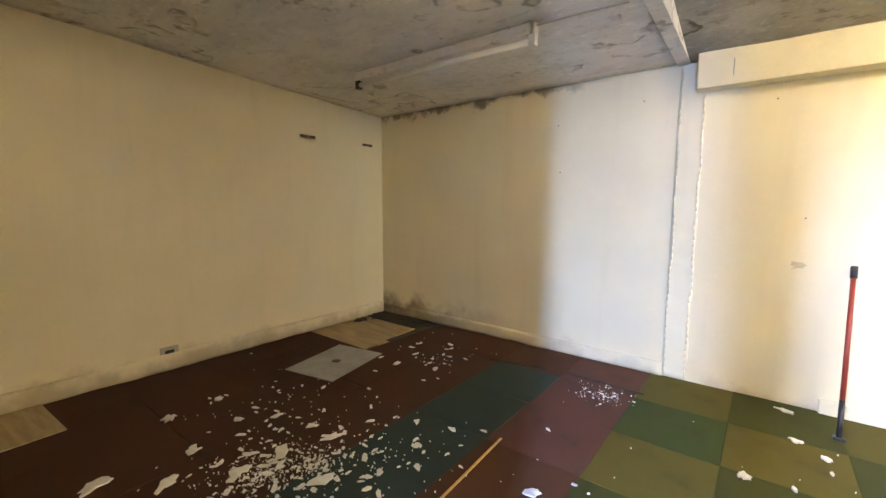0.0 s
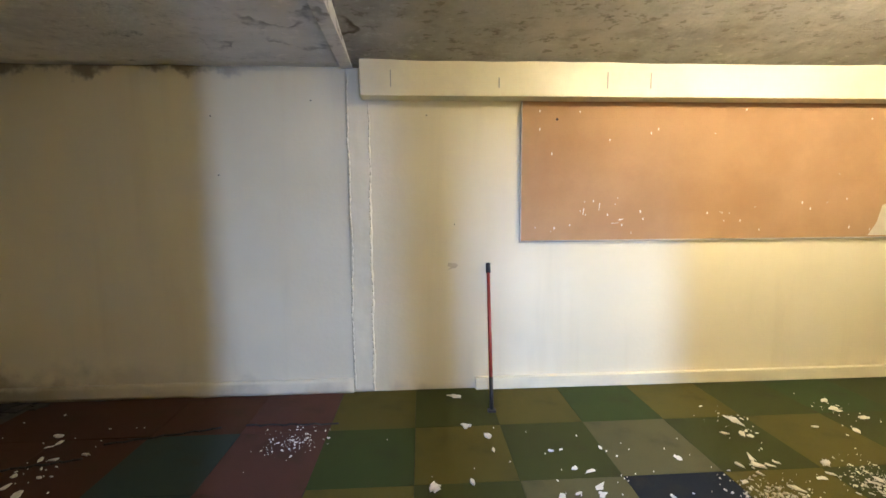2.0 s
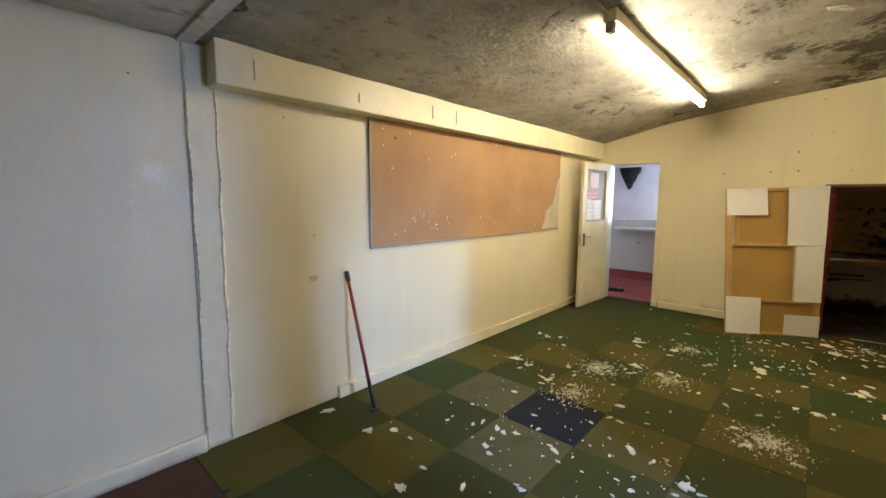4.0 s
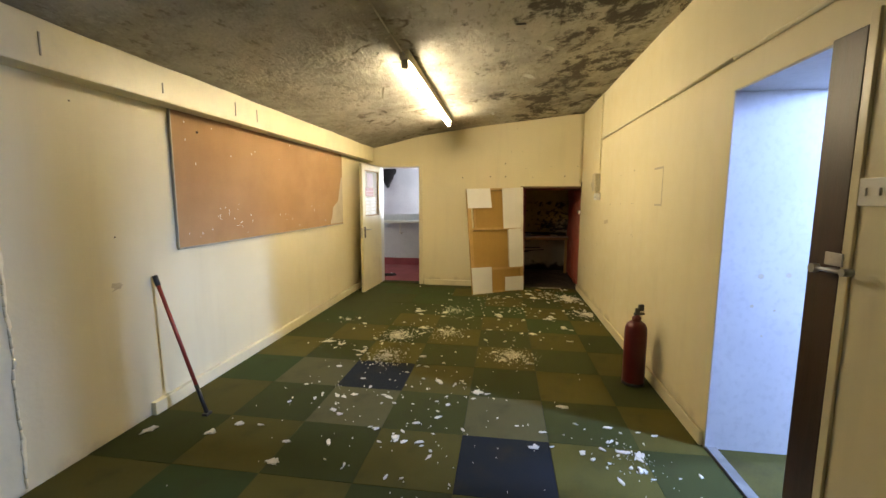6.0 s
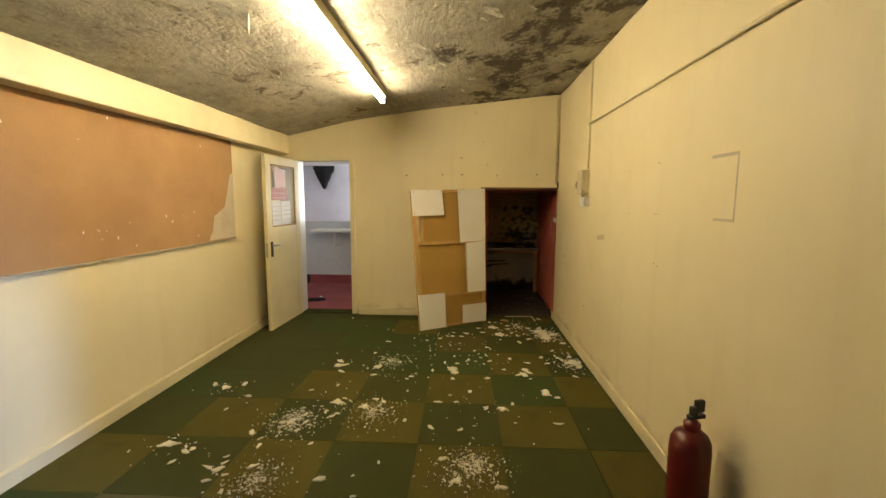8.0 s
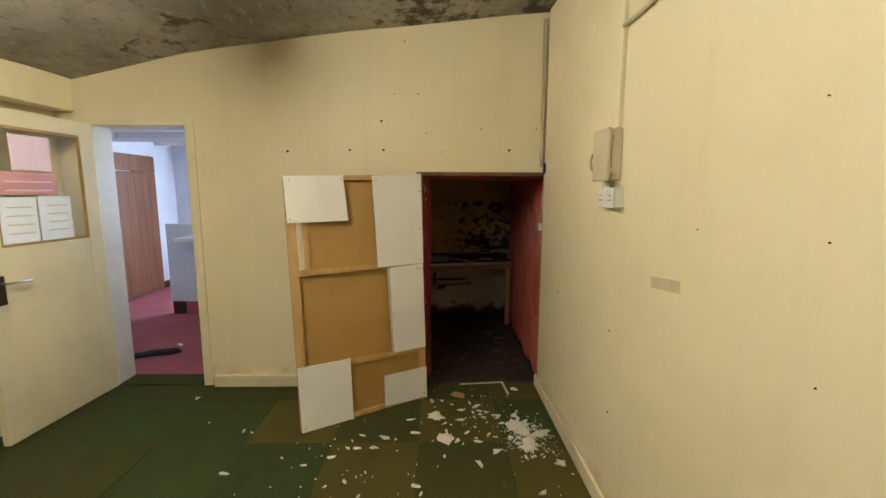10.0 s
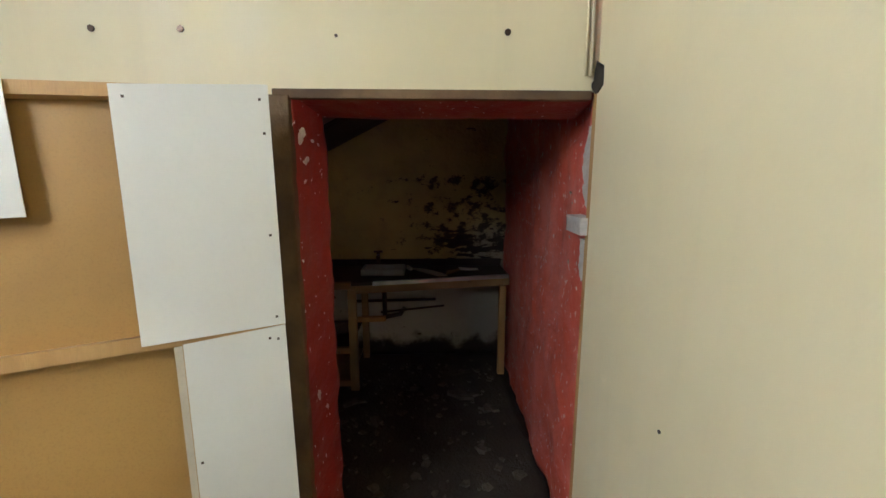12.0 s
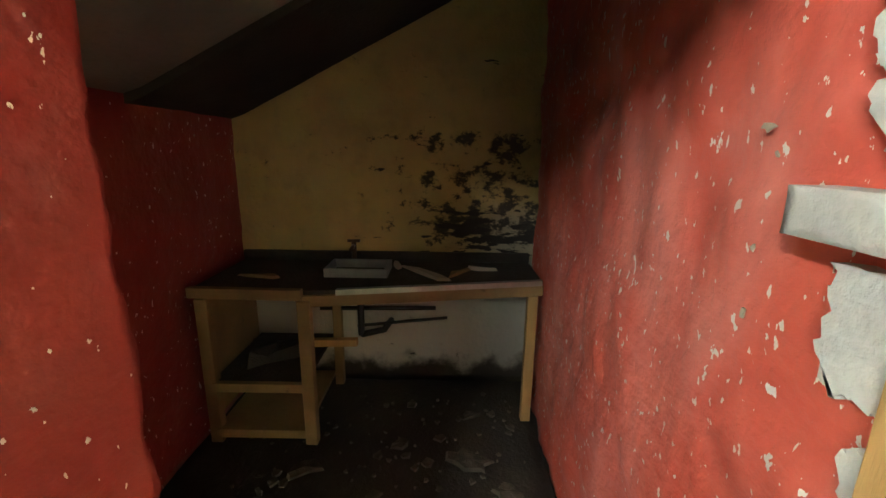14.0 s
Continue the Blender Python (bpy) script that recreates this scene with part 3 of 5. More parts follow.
def soffit(x0, x1, drop):
    bm = bmesh.new()
    ring = [(1.52, 1.36 - drop), (1.34, 1.42 - drop), (-0.12, 2.16 - drop), (-0.12, 2.26), (1.52, 1.50)]
    a = [bm.verts.new((x0, y, z)) for y, z in ring]
    b = [bm.verts.new((x1, y, z)) for y, z in ring]
    for i in range(5):
        j = (i + 1) % 5
        bm.faces.new((a[i], a[j], b[j], b[i]))
    bm.faces.new(a[::-1])
    bm.faces.new(b)
    return bm


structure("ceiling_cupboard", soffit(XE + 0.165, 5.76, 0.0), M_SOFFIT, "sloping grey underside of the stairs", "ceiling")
structure("ceiling_cupboard_timber", soffit(5.76, 6.44, 0.03), M_NEARBLACK, "sloping near-black timber stair underside", "ceiling")
single("soot_mark", ragged(0, 0, 0.05, random.Random(2), 0.002, 9, 0.8), M_NEARBLACK, "black scorch mark in the wall corner", "soot mark", pose(4.66, 0.0, 1.585, -90, 0, 0))
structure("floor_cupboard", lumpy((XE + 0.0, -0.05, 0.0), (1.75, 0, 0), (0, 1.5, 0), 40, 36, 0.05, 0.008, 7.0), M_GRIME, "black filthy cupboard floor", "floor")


# ---- doors ----
door = thing("door_1", pose(4.69, 3.10, 0.0, 0, 0, 176.5), "cream glazed timber door standing wide open", "door", "", "structure")
LW, LH = 0.745, 1.87
part("stile", box((0, -0.02, 0.006), (0.10, 0.02, LH), 0.003), M_TRIM, door)
part("stile", box((LW - 0.10, -0.02, 0.006), (LW, 0.02, LH), 0.003), M_TRIM, door)
part("rail", box((0.10, -0.02, LH - 0.09), (LW - 0.10, 0.02, LH), 0.003), M_TRIM, door)
part("lower_panel", box((0.10, -0.018, 0.006), (LW - 0.10, 0.018, 1.11), 0.003), M_TRIM, door, "flush cream lower panel")
pane = part("pane", box((0.10, -0.003, 1.11), (LW - 0.10, 0.003, LH - 0.09)), M_GLASS, door, "clear glass pane")
pane.visible_shadow = False
for lo, hi in (((0.10, 0.004, 1.11), (0.115, 0.016, LH - 0.09)), ((LW - 0.115, 0.004, 1.11), (LW - 0.10, 0.016, LH - 0.09)), ((0.115, 0.004, 1.11), (LW - 0.115, 0.016, 1.125)), ((0.115, 0.004, LH - 0.105), (LW - 0.115, 0.016, LH - 0.09))):
    part("glazing_bead", box(lo, hi, 0.002), M_HARDBOARD, door, "tan glazing bead")
for x0, x1, z0, z1, mt, lb in ((0.29, 0.52, 1.54, 1.74, M_PINKPAPER, "faded pink paper notice"), (0.27, 0.62, 1.40, 1.53, M_FADED, "faded red printed notice"), (0.41, 0.63, 1.125, 1.385, M_PAPER, "white paper notice"), (0.19, 0.40, 1.125, 1.39, M_PAPER, "white paper notice")):
    sheet = part("notice", box((x0, -0.0065, z0), (x1, -0.0045, z1)), mt, door, lb)
    for k in range(2 if z1 - z0 < 0.24 else 4):
        part("print_line", box((x0 + 0.03, -0.0046, z1 - 0.06 - 0.05 * k), (x1 - 0.05, -0.0040, z1 - 0.052 - 0.05 * k)), M_TAPE if mt is M_PAPER else M_PINKPAPER, sheet)
plate = part("handle_plate", box((LW - 0.085, 0.02, 0.80), (LW - 0.045, 0.028, 0.96), 0.003), M_BRONZE, door, "dark bronze handle plate")
hb = rod((LW - 0.065, 0.028, 0.92), (LW - 0.065, 0.068, 0.92), 0.008)
add_rod(hb, (LW - 0.07, 0.064, 0.92), (LW - 0.19, 0.066, 0.915), 0.0075)
part("door_handle", hb, M_STEEL, plate, "steel lever handle")
part("latch", box((LW - 0.002, -0.012, 0.80), (LW + 0.002, 0.012, 0.95)), M_STEEL, door, "steel latch plate")

frame_e = thing("door_frame", pose(0, 0, 0), "white and cream timber door frame, grubby edges", "door frame", "", "structure")
part("jamb", box((XE + 0.002, 3.085, 0.0), (XE + 0.165, 3.108, 1.865), 0.003), M_WHITE, frame_e, "white painted jamb")
part("jamb", box((XE - 0.012, 2.40, 0.0), (XE + 0.165, 2.46, 1.865), 0.003), M_TRIM, frame_e)
part("head", box((XE - 0.012, 2.40, 1.865), (XE + 0.165, 3.13, 1.895), 0.003), M_TRIM, frame_e)
part("architrave", box((XE - 0.010, 3.105, 0.0), (XE - 0.001, 3.145, 1.865), 0.002), M_TRIM, frame_e)
part("sill", box((XE - 0.005, 2.46, 0.0), (XE + 0.165, 3.085, 0.010), 0.003), CARPETS["D"], frame_e, "strip of green carpet in the doorway")

side = thing("door_2", pose(-0.105, -0.20, 0.0, 0, 0, -93), "dark brown timber door opened outwards", "door", "", "structure")
part("leaf", box((0.0, -0.022, 0.01), (0.62, 0.022, 1.90), 0.003), M_DARKWOOD, side)
fs = thing("door_frame", pose(0, 0, 0), "dark brown stained door post with a steel bolt", "door frame", "", "structure")
part("post", box((-0.189, -0.165, 0.0), (-0.045, 0.012, 1.93), 0.004), M_DARKWOOD, fs)
part("keep", box((-0.205, 0.013, 1.155), (-0.130, 0.019, 1.20), 0.002), M_STEEL, fs, "steel lock keep")
bolt = rod((-0.125, 0.045, 1.140), (-0.265, 0.045, 1.146), 0.007)
add_rod(bolt, (-0.185, 0.012, 1.143), (-0.185, 0.047, 1.143), 0.009)
add_rod(bolt, (-0.265, 0.030, 1.146), (-0.265, 0.060, 1.146), 0.013)
add_rod(bolt, (-0.125, 0.034, 1.140), (-0.125, 0.056, 1.140), 0.016)
part("bolt", bolt, M_STEEL, fs, "steel bolt")
part("post_trim", box((-0.226, 0.0, 0.0), (-0.191, 0.012, 1.97), 0.003), M_TRIM, fs, "cream architrave")

# timber edging round the cupboard opening
fc = thing("door_frame", pose(0, 0, 0), "rough timber edging round the cupboard opening", "door frame", "", "structure")
part("edging", box((XE - 0.012, 0.842, 0.0), (XE + 0.03, 0.925, 1.545), 0.004), M_ROUGH, fc)
part("edging", box((XE - 0.004, 0.0, 1.537), (XE + 0.03, 0.888, 1.562), 0.003), M_ROUGH, fc)
part("edging", box((4.662, -0.03, 0.0), (4.686, 0.0, 1.56), 0.002), M_PINE, fc)


# ---- main room things ----
board = thing("pinboard", pose(0.75, YN - 0.012, 1.035), "long orange-brown felt pinboard with white scuffs, fixed under the beam", "pinboard")
BW, BH = 2.905, 0.93
part("felt", box((0, -0.006, 0), (BW, 0.010, BH), 0.002), M_CORK, board)
part("edge_strip", box((-0.006, -0.010, -0.012), (BW + 0.006, 0.010, -0.001), 0.002), M_GREYBOX, board)
part("edge_strip", box((-0.010, -0.010, 0), (-0.001, 0.010, BH), 0.002), M_GREYBOX, board)
rnd = random.Random(4)
worn_bm = bmesh.new()
add_flake(worn_bm, [(BW - 0.42, 0.01), (BW - 0.004, 0.01), (BW - 0.004, 0.62), (BW - 0.05, 0.60), (BW - 0.06, 0.45), (BW - 0.10, 0.43), (BW - 0.12, 0.27), (BW - 0.33, 0.22), (BW - 0.36, 0.10)], 0.0004, rnd)
bmesh.ops.transform(worn_bm, matrix=Matrix.Translation((0, -0.0065, 0)) @ Matrix.Rotation(radians(90), 4, "X"), verts=worn_bm.verts)
part("bare_patch", worn_bm, M_PALE, board, "pale patch where the felt is torn away")
FLAT = Matrix.Translation((0, -0.0065, 0)) @ Matrix.Rotation(radians(90), 4, "X")


def scuff(pts):
    bm = bmesh.new()
    add_flake(bm, pts, 0.0008, rnd)
    bmesh.ops.transform(bm, matrix=FLAT, verts=bm.verts)
    part("scuff", bm, M_PLASTER, board)


for k in range(40):
    px, pz = rnd.uniform(0.05, 2.5), rnd.choice((rnd.uniform(0.02, 0.30), rnd.uniform(0.05, 0.88)))
    r = rnd.uniform(0.003, 0.007)
    scuff([(px + r * math.cos(a) * rnd.uniform(0.5, 1.3), pz + 1.6 * r * math.sin(a) * rnd.uniform(0.5, 1.4)) for a in (0, 1.2, 2.5, 3.8, 5.1)])
for px, pz, dx, dz in ((0.42, 0.17, 0.005, 0.045), (0.53, 0.20, 0.004, 0.05), (0.62, 0.11, 0.05, 0.004), (0.67, 0.13, 0.03, 0.012)):
    scuff([(px, pz), (px + dx, pz + 0.006), (px + dx + 0.006, pz + dz), (px + 0.004, pz + dz)])
part("pin", rod((0.23, -0.006, 0.80), (0.23, -0.012, 0.80), 0.009, 8), M_BRONZE, board, "dark drawing pin")

pole = thing("pole", pose(0, 0, 0), "thin red painted metal pole leaning on the wall", "pole")
pa, pb = Vector((0.50, 2.985, 0.012)), Vector((0.525, 3.30, 0.875))
part("shaft", rod(pa.lerp(pb, 0.2), pb, 0.0115), M_POLE, pole)
part("foot", rod(pa, pa.lerp(pb, 0.21), 0.0125), M_BLACK, pole, "bare dark metal end")
part("cap", rod(pb.lerp(pa, 0.06), pb + (pb - pa).normalized() * 0.012, 0.016), M_BLACK, pole, "black end cap")
part("toe", box((0.475, 2.965, 0.0), (0.525, 3.0, 0.016), 0.004), M_BLACK, pole)

ext = thing("fire_extinguisher", pose(1.40, 0.145, 0.0, 0, 0, 15), "old dull red fire extinguisher standing on the carpet", "fire extinguisher")
R = 0.078
part("cylinder", lathe([(R * 0.86, 0.0), (R * 0.95, 0.006), (R, 0.02), (R, 0.40), (R * 0.96, 0.435), (R * 0.80, 0.462), (R * 0.52, 0.48), (R * 0.36, 0.485)]), M_EXT_RED, ext)
part("neck", lathe([(0.030, 0.482), (0.032, 0.486), (0.032, 0.512), (0.022, 0.518), (0.018, 0.53)]), M_EXT_RED, ext)
hd = box((-0.012, -0.055, 0.528), (0.012, 0.02, 0.545), 0.004)
add_box(hd, (-0.010, -0.05, 0.555), (0.010, -0.01, 0.605), 0.005)
add_box(hd, (-0.009, -0.02, 0.54), (0.009, 0.012, 0.58), 0.004)
part("lever", hd, M_BLACK, ext, "black lever head")
part("base_ring", lathe([(R * 1.0, 0.0), (R * 1.03, 0.004), (R * 1.03, 0.018), (R * 1.0, 0.022)]), M_BLACK, ext)

# leaning panel of scrap boards
CORNERS = [Vector(c) for c in ((4.067, 1.549, 0.004), (4.50, 0.820, 0.004), (4.335, 1.684, 1.514), (4.585, 0.862, 1.541))]
PW, PH = 0.86, 1.535
panel = thing("patched_panel", pose(*CORNERS[0]), "makeshift twisted panel of hardboard and white boards leaning on wall", "panel")
out = (CORNERS[2] - CORNERS[0]).cross(CORNERS[1] - CORNERS[0]).normalized()
out = out if out.x < 0 else -out


def warp(bm):
    """Lay flat panel coordinates on the slightly twisted panel."""
    for v in bm.verts:
        a, b = v.co.x / PW, v.co.y / PH
        p = CORNERS[0].lerp(CORNERS[1], a).lerp(CORNERS[2].lerp(CORNERS[3], a), b)
        v.co = p + out * v.co.z - CORNERS[0]
    return bm


def pboard(name, corners, z0, z1, mat, label=""):
    """A thin board with four given corners, in panel coordinates."""
    bm = bmesh.new()
    low = [bm.verts.new((x, y, z0)) for x, y in corners]
    up = [bm.verts.new((x, y, z1)) for x, y in corners]
    bm.faces.new(low[::-1])
    bm.faces.new(up)
    for i in range(4):
        j = (i + 1) % 4
        bm.faces.new((low[i], low[j], up[j], up[i]))
    bmesh.ops.subdivide_edges(bm, edges=[e for e in bm.edges if e.calc_length() > 0.15], cuts=7, use_grid_fill=True)
    return part(name, warp(bm), mat, panel, label)


def pbox(name, x0, y0, x1, y1, z0, z1, mat, label=""):
    return pboard(name, [(x0, y0), (x1, y0), (x1, y1), (x0, y1)], z0, z1, mat, label)


pbox("hardboard", 0.12, 0.005, PW - 0.01, PH - 0.008, -0.032, -0.022, M_HARDBOARD, "tan hardboard back")
pbox("stile", 0.0, 0.0, 0.052, PH - 0.004, -0.022, 0.012, M_PINE, "pine stile")
pbox("stile", PW - 0.045, 0.0, PW, PH - 0.004, -0.022, 0.008, M_PINE)
pbox("rail", 0.052, 0.922, PW - 0.045, 0.956, -0.022, 0.012, M_PINE, "pine rail")
pbox("rail", 0.052, 0.335, PW - 0.045, 0.368, -0.022, 0.008, M_PINE)
pbox("rail", 0.052, 0.0, PW - 0.045, 0.026, -0.022, 0.008, M_PINE)
pbox("rail", 0.052, PH - 0.032, PW - 0.045, PH - 0.002, -0.022, 0.008, M_PINE)
pbox("batten", 0.096, 0.957, 0.125, 1.50, -0.030, -0.004, M_PINE, "pine batten inside the frame")
pbox("hardboard", 0.053, 0.03, 0.12, 0.92, -0.032, -0.022, M_HARDBOARD)
pboard("white_board", [(0.004, 1.246), (0.367, 1.245), (0.352, 1.531), (-0.004, 1.535)], 0.0135, 0.0185, M_SHEET, "white-faced board, one corner loose")
pboard("white_board", [(0.543, 0.934), (0.860, 0.938), (0.861, 1.536), (0.534, 1.527)], 0.0135, 0.0185, M_SHEET, "white-faced board")
pboard("white_board", [(0.628, 0.357), (0.862, 0.357), (0.860, 0.935), (0.625, 0.924)], 0.0085, 0.0130, M_SHEET, "white-faced board")
pboard("white_board", [(0.001, -0.002), (0.320, -0.002), (0.325, 0.378), (-0.001, 0.380)], 0.0135, 0.0185, M_SHEET, "white-faced board")
pboard("white_board", [(0.543, 0.014), (0.862, 0.000), (0.864, 0.215), (0.547, 0.217)], 0.0085, 0.0130, M_SHEET, "white-faced board")
pboard("board_edge", [(0.612, 0.366), (0.6265, 0.366), (0.6235, 0.920), (0.606, 0.920)], 0.0085, 0.0115, M_PALE, "raw pale edge of the board")
for x, y, z in ((0.02, 0.02, 0.018), (0.02, 1.27, 0.018), (0.03, 1.51, 0.018), (0.20, 1.52, 0.018), (0.34, 1.51, 0.018), (0.56, 1.50, 0.018), (0.84, 1.50, 0.018), (0.845, 1.42, 0.018), (0.84, 0.96, 0.018), (0.84, 1.17, 0.018), (0.84, 0.90, 0.0125), (0.82, 0.905, 0.0125),
                (0.30, 0.36, 0.018), (0.02, 0.36, 0.018), (0.84, 0.03, 0.0125), (0.03, 0.50, 0.0115), (0.64, 0.62, 0.0125)):
    part("nail", warp(box((x - 0.003, y - 0.003, z), (x + 0.003, y + 0.003, z + 0.002))), M_BRONZE, panel)

# lit and dead fluorescent fittings
lit = thing("fluorescent_light", pose(2.50, 1.86, 0.0), "lit single-tube fluorescent batten under the mouldy ceiling", "ceiling light")
part("batten", box((-1.24, -0.035, 2.355), (1.24, 0.035, 2.425), 0.006), M_TRIM, lit)
part("tube", rod((-1.19, 0, 2.325), (1.19, 0, 2.325), 0.019, 16), M_TUBE, lit, "glowing tube")
for s in (-1, 1):
    part("end_cap", box((s * 1.215 - 0.025, -0.022, 2.298), (s * 1.215 + 0.025, 0.022, 2.358), 0.005), M_GREYBOX, lit)
part("cable", path_rod([(-1.24, 0.0, 2.39), (-1.6, 0.01, 2.405), (-2.2, 0.0, 2.41), (-2.85, 0.0, 2.40)], 0.005), M_GREYBOX, lit)
dead = thing("fluorescent_light", pose(-1.68, 2.254, 0.0), "unlit dusty fluorescent batten below the damp ceiling", "ceiling light")
part("batten", box((-0.74, -0.03, 2.145), (0.74, 0.03, 2.205), 0.006), M_CEIL_W, dead)
part("tube", rod((-0.71, 0, 2.115), (0.70, 0, 2.115), 0.018, 14), M_PLASTIC, dead, "dull white tube")
for s in (-1, 1):
    part("end_cap", box((s * 0.72 - 0.02, -0.02, 2.085), (s * 0.72 + 0.02, 0.02, 2.15), 0.005), M_WHITE if s > 0 else M_BRONZE, dead)
part("cable", path_rod([(0.74, 0.0, 2.19), (1.0, 0.03, 2.20), (1.20, 0.05, 2.20)], 0.005), M_GREYBOX, dead)

# electrics on the long plain wall
iso = thing("isolator_switch", pose(3.53, 0.0, 1.475), "old beige painted iron isolator switch box", "switch box")
part("body", box((-0.072, 0.0, 0.0), (0.072, 0.044, 0.205), 0.008), M_BOX, iso)
part("cover", box((-0.077, 0.045, -0.004), (0.077, 0.066, 0.209), 0.010), M_BOX, iso)
lev = rod((0.076, 0.045, 0.055), (0.088, 0.045, 0.055), 0.013)
loop = [(0.090, 0.052 + 0.017 * math.sin(math.tau * k / 24), 0.080 + 0.036 * math.cos(math.tau * k / 24)) for k in range(22)]
for p, q in zip(loop, loop[1:]):
    add_rod(lev, p, q, 0.0065, 10)
part("lever", lev, M_BOX, iso, "looped iron switch lever")
part("gland", rod((0.0, 0.03, -0.035), (0.0, 0.03, 0.0), 0.015), M_BOX, iso)
for zz in (0.03, 0.18):
    part("hinge", rod((-0.078, 0.043, zz - 0.015), (-0.078, 0.043, zz + 0.015), 0.006), M_BOX, iso)
sock = thing("socket", pose(3.50, 0.0, 1.366), "white plastic double socket on a surface box", "socket")
part("back_box", box((-0.078, 0.0, 0.0), (0.078, 0.034, 0.078), 0.005), M_PLASTIC, sock)
part("face_plate", box((-0.080, 0.035, -0.002), (0.080, 0.044, 0.080), 0.004), M_PLASTIC, sock)
for s in (-1, 1):
    for dx, dz, w in ((0.0, 0.045, 0.004), (-0.011, 0.026, 0.004), (0.011, 0.026, 0.004)):
        part("pin_hole", box((s * 0.045 + dx - w, 0.0435, dz - 0.002), (s * 0.045 + dx + w, 0.0452, dz + 0.003)), M_BLACK, sock)
    part("rocker", box((s * 0.018 - 0.007, 0.044, 0.055), (s * 0.018 + 0.007, 0.048, 0.070), 0.002), M_PLASTIC, sock)
trunk = thing("cable_trunking", pose(0, 0, 0), "cream painted conduit running along the wall", "conduit")
part("run", rod((3.487, 0.012, 2.075), (0.60, 0.012, 2.079), 0.010, 8), M_TRIM, trunk)
part("run", rod((0.60, 0.012, 2.079), (-2.2, 0.012, 2.083), 0.010, 8), M_TRIM, trunk)
part("drop", box((3.475, 0.0, 1.69), (3.498, 0.018, 2.60), 0.004), M_TRIM, trunk)
cab = path_rod([(4.688, 0.010, 1.60), (4.690, 0.012, 1.85), (4.684, 0.008, 2.1), (4.690, 0.010, 2.35), (4.686, 0.012, 2.57)], 0.006)
single("cable", cab, M_TRIM, "painted cable in the wall corner", "cable")
single("cable", path_rod([(4.690, 0.024, 1.60), (4.692, 0.026, 1.9), (4.690, 0.03, 2.57)], 0.004), M_TRIM, "painted cable in the wall corner", "cable")
sw = thing("light_switch", pose(-0.277, 0.0, 1.36), "cream plastic double light switch", "light switch")
part("face_plate", box((-0.062, 0.0, 0.0), (0.062, 0.010, 0.088), 0.004), M_PLASTIC, sw)
for s in (-1, 1):
    part("rocker", box((s * 0.025 - 0.006, 0.010, 0.032), (s * 0.025 + 0.006, 0.016, 0.056), 0.002), M_PLASTIC, sw)
wsock = thing("socket", pose(XW, 1.16, 0.10, 0, 0, -90), "grimy metal socket low on the wall", "socket")
part("face_plate", box((-0.06, 0.0, 0.0), (0.06, 0.012, 0.07), 0.004), M_GREYBOX, wsock)
part("pin_hole", box((-0.03, 0.012, 0.02), (0.03, 0.014, 0.045)), M_BLACK, wsock)

for yy, ln in ((2.385, 0.16), (3.11, 0.13)):
    br = thing("wall_bracket", pose(XW, yy, 1.835), "short dark rusty bracket strip on the wall", "bracket", "rusty brackets high on the wall")
    part("strip", box((0.0, -ln / 2, -0.012), (0.014, ln / 2, 0.012), 0.003), M_BRONZE, br)
    part("screw", rod((0.014, 0.0, 0.0), (0.018, 0.0, 0.0), 0.005), M_STEEL, br)

# hooks left on the beam
for x in (-0.10, 0.57, 1.26, 1.54):
    single("hook", box((x - 0.003, 3.183, 2.0), (x + 0.003, 3.189, 2.06 if x == 0.57 else 2.10), 0.001), M_GREYBOX, "thin metal strip hanging on the beam", "hook", None, "hooks on the beam")

# nail holes
spots = [(XE, 1.125, 1.905), (XE, 1.346, 1.709), (XE, 1.115, 1.71), (XE, 0.242, 1.712), (XE, 1.774, 1.698), (XE, 1.036, 2.083), (XE, 0.873, 2.084), (XE, 0.707, 1.698), (XE, 0.962, 2.42), (XE, 0.817, 1.826), (XE, 0.44, 1.855), (XE, 0.058, 1.857)]
for x, y, z in spots:
    hb = rod((x - 0.004, y, z), (x + 0.002, y, z), 0.009 if z < 1.95 and y > 0.9 or y == 0.242 else 0.0045, 7)
    single("nail_hole", hb, M_BRONZE, "dark nail hole in the painted wall", "nail hole", None, "nail holes")
for x, z in ((3.48, 0.83), (3.45, 0.47), (2.53, 1.04), (2.15, 1.06), (2.10, 1.05), (2.17, 1.63), (2.14, 1.62), (2.58, 1.61), (2.94, 1.32), (2.54, 1.33), (2.18, 1.34), (2.14, 1.34), (4.17, 0.43), (4.23, 0.82)):
    single("nail_hole", rod((x, -0.002, z), (x, 0.003, z), 0.004 if z < 0.9 else 0.0022, 7), M_BRONZE, "dark nail hole in the painted wall", "nail hole", None, "nail holes")
for x, z in ((-1.25, 1.85), (-1.22, 1.48), (-0.62, 1.95), (0.12, 1.86), (0.30, 1.15)):
    single("nail_hole", rod((x, YN - 0.003, z), (x, YN + 0.002, z), 0.0045, 7), M_BRONZE, "dark nail hole in the painted wall", "nail hole", None, "nail holes")
single("stain", ragged(0, 0, 0.05, random.Random(31), 0.0008, 12, 0.6), M_TAPE, "yellowish stain on the cream wall", "stain", pose(0.29, YN - 0.0005, 0.87, 90, 0, 0))
# faint ghost of a removed notice
ghost = bmesh.new()
for lo, hi in (((1.48, -0.001, 1.60), (1.66, 0.0016, 1.615)), ((1.49, -0.001, 1.33), (1.62, 0.0016, 1.342)), ((1.48, -0.001, 1.33), (1.487, 0.0016, 1.60))):
    add_box(ghost, lo, hi)
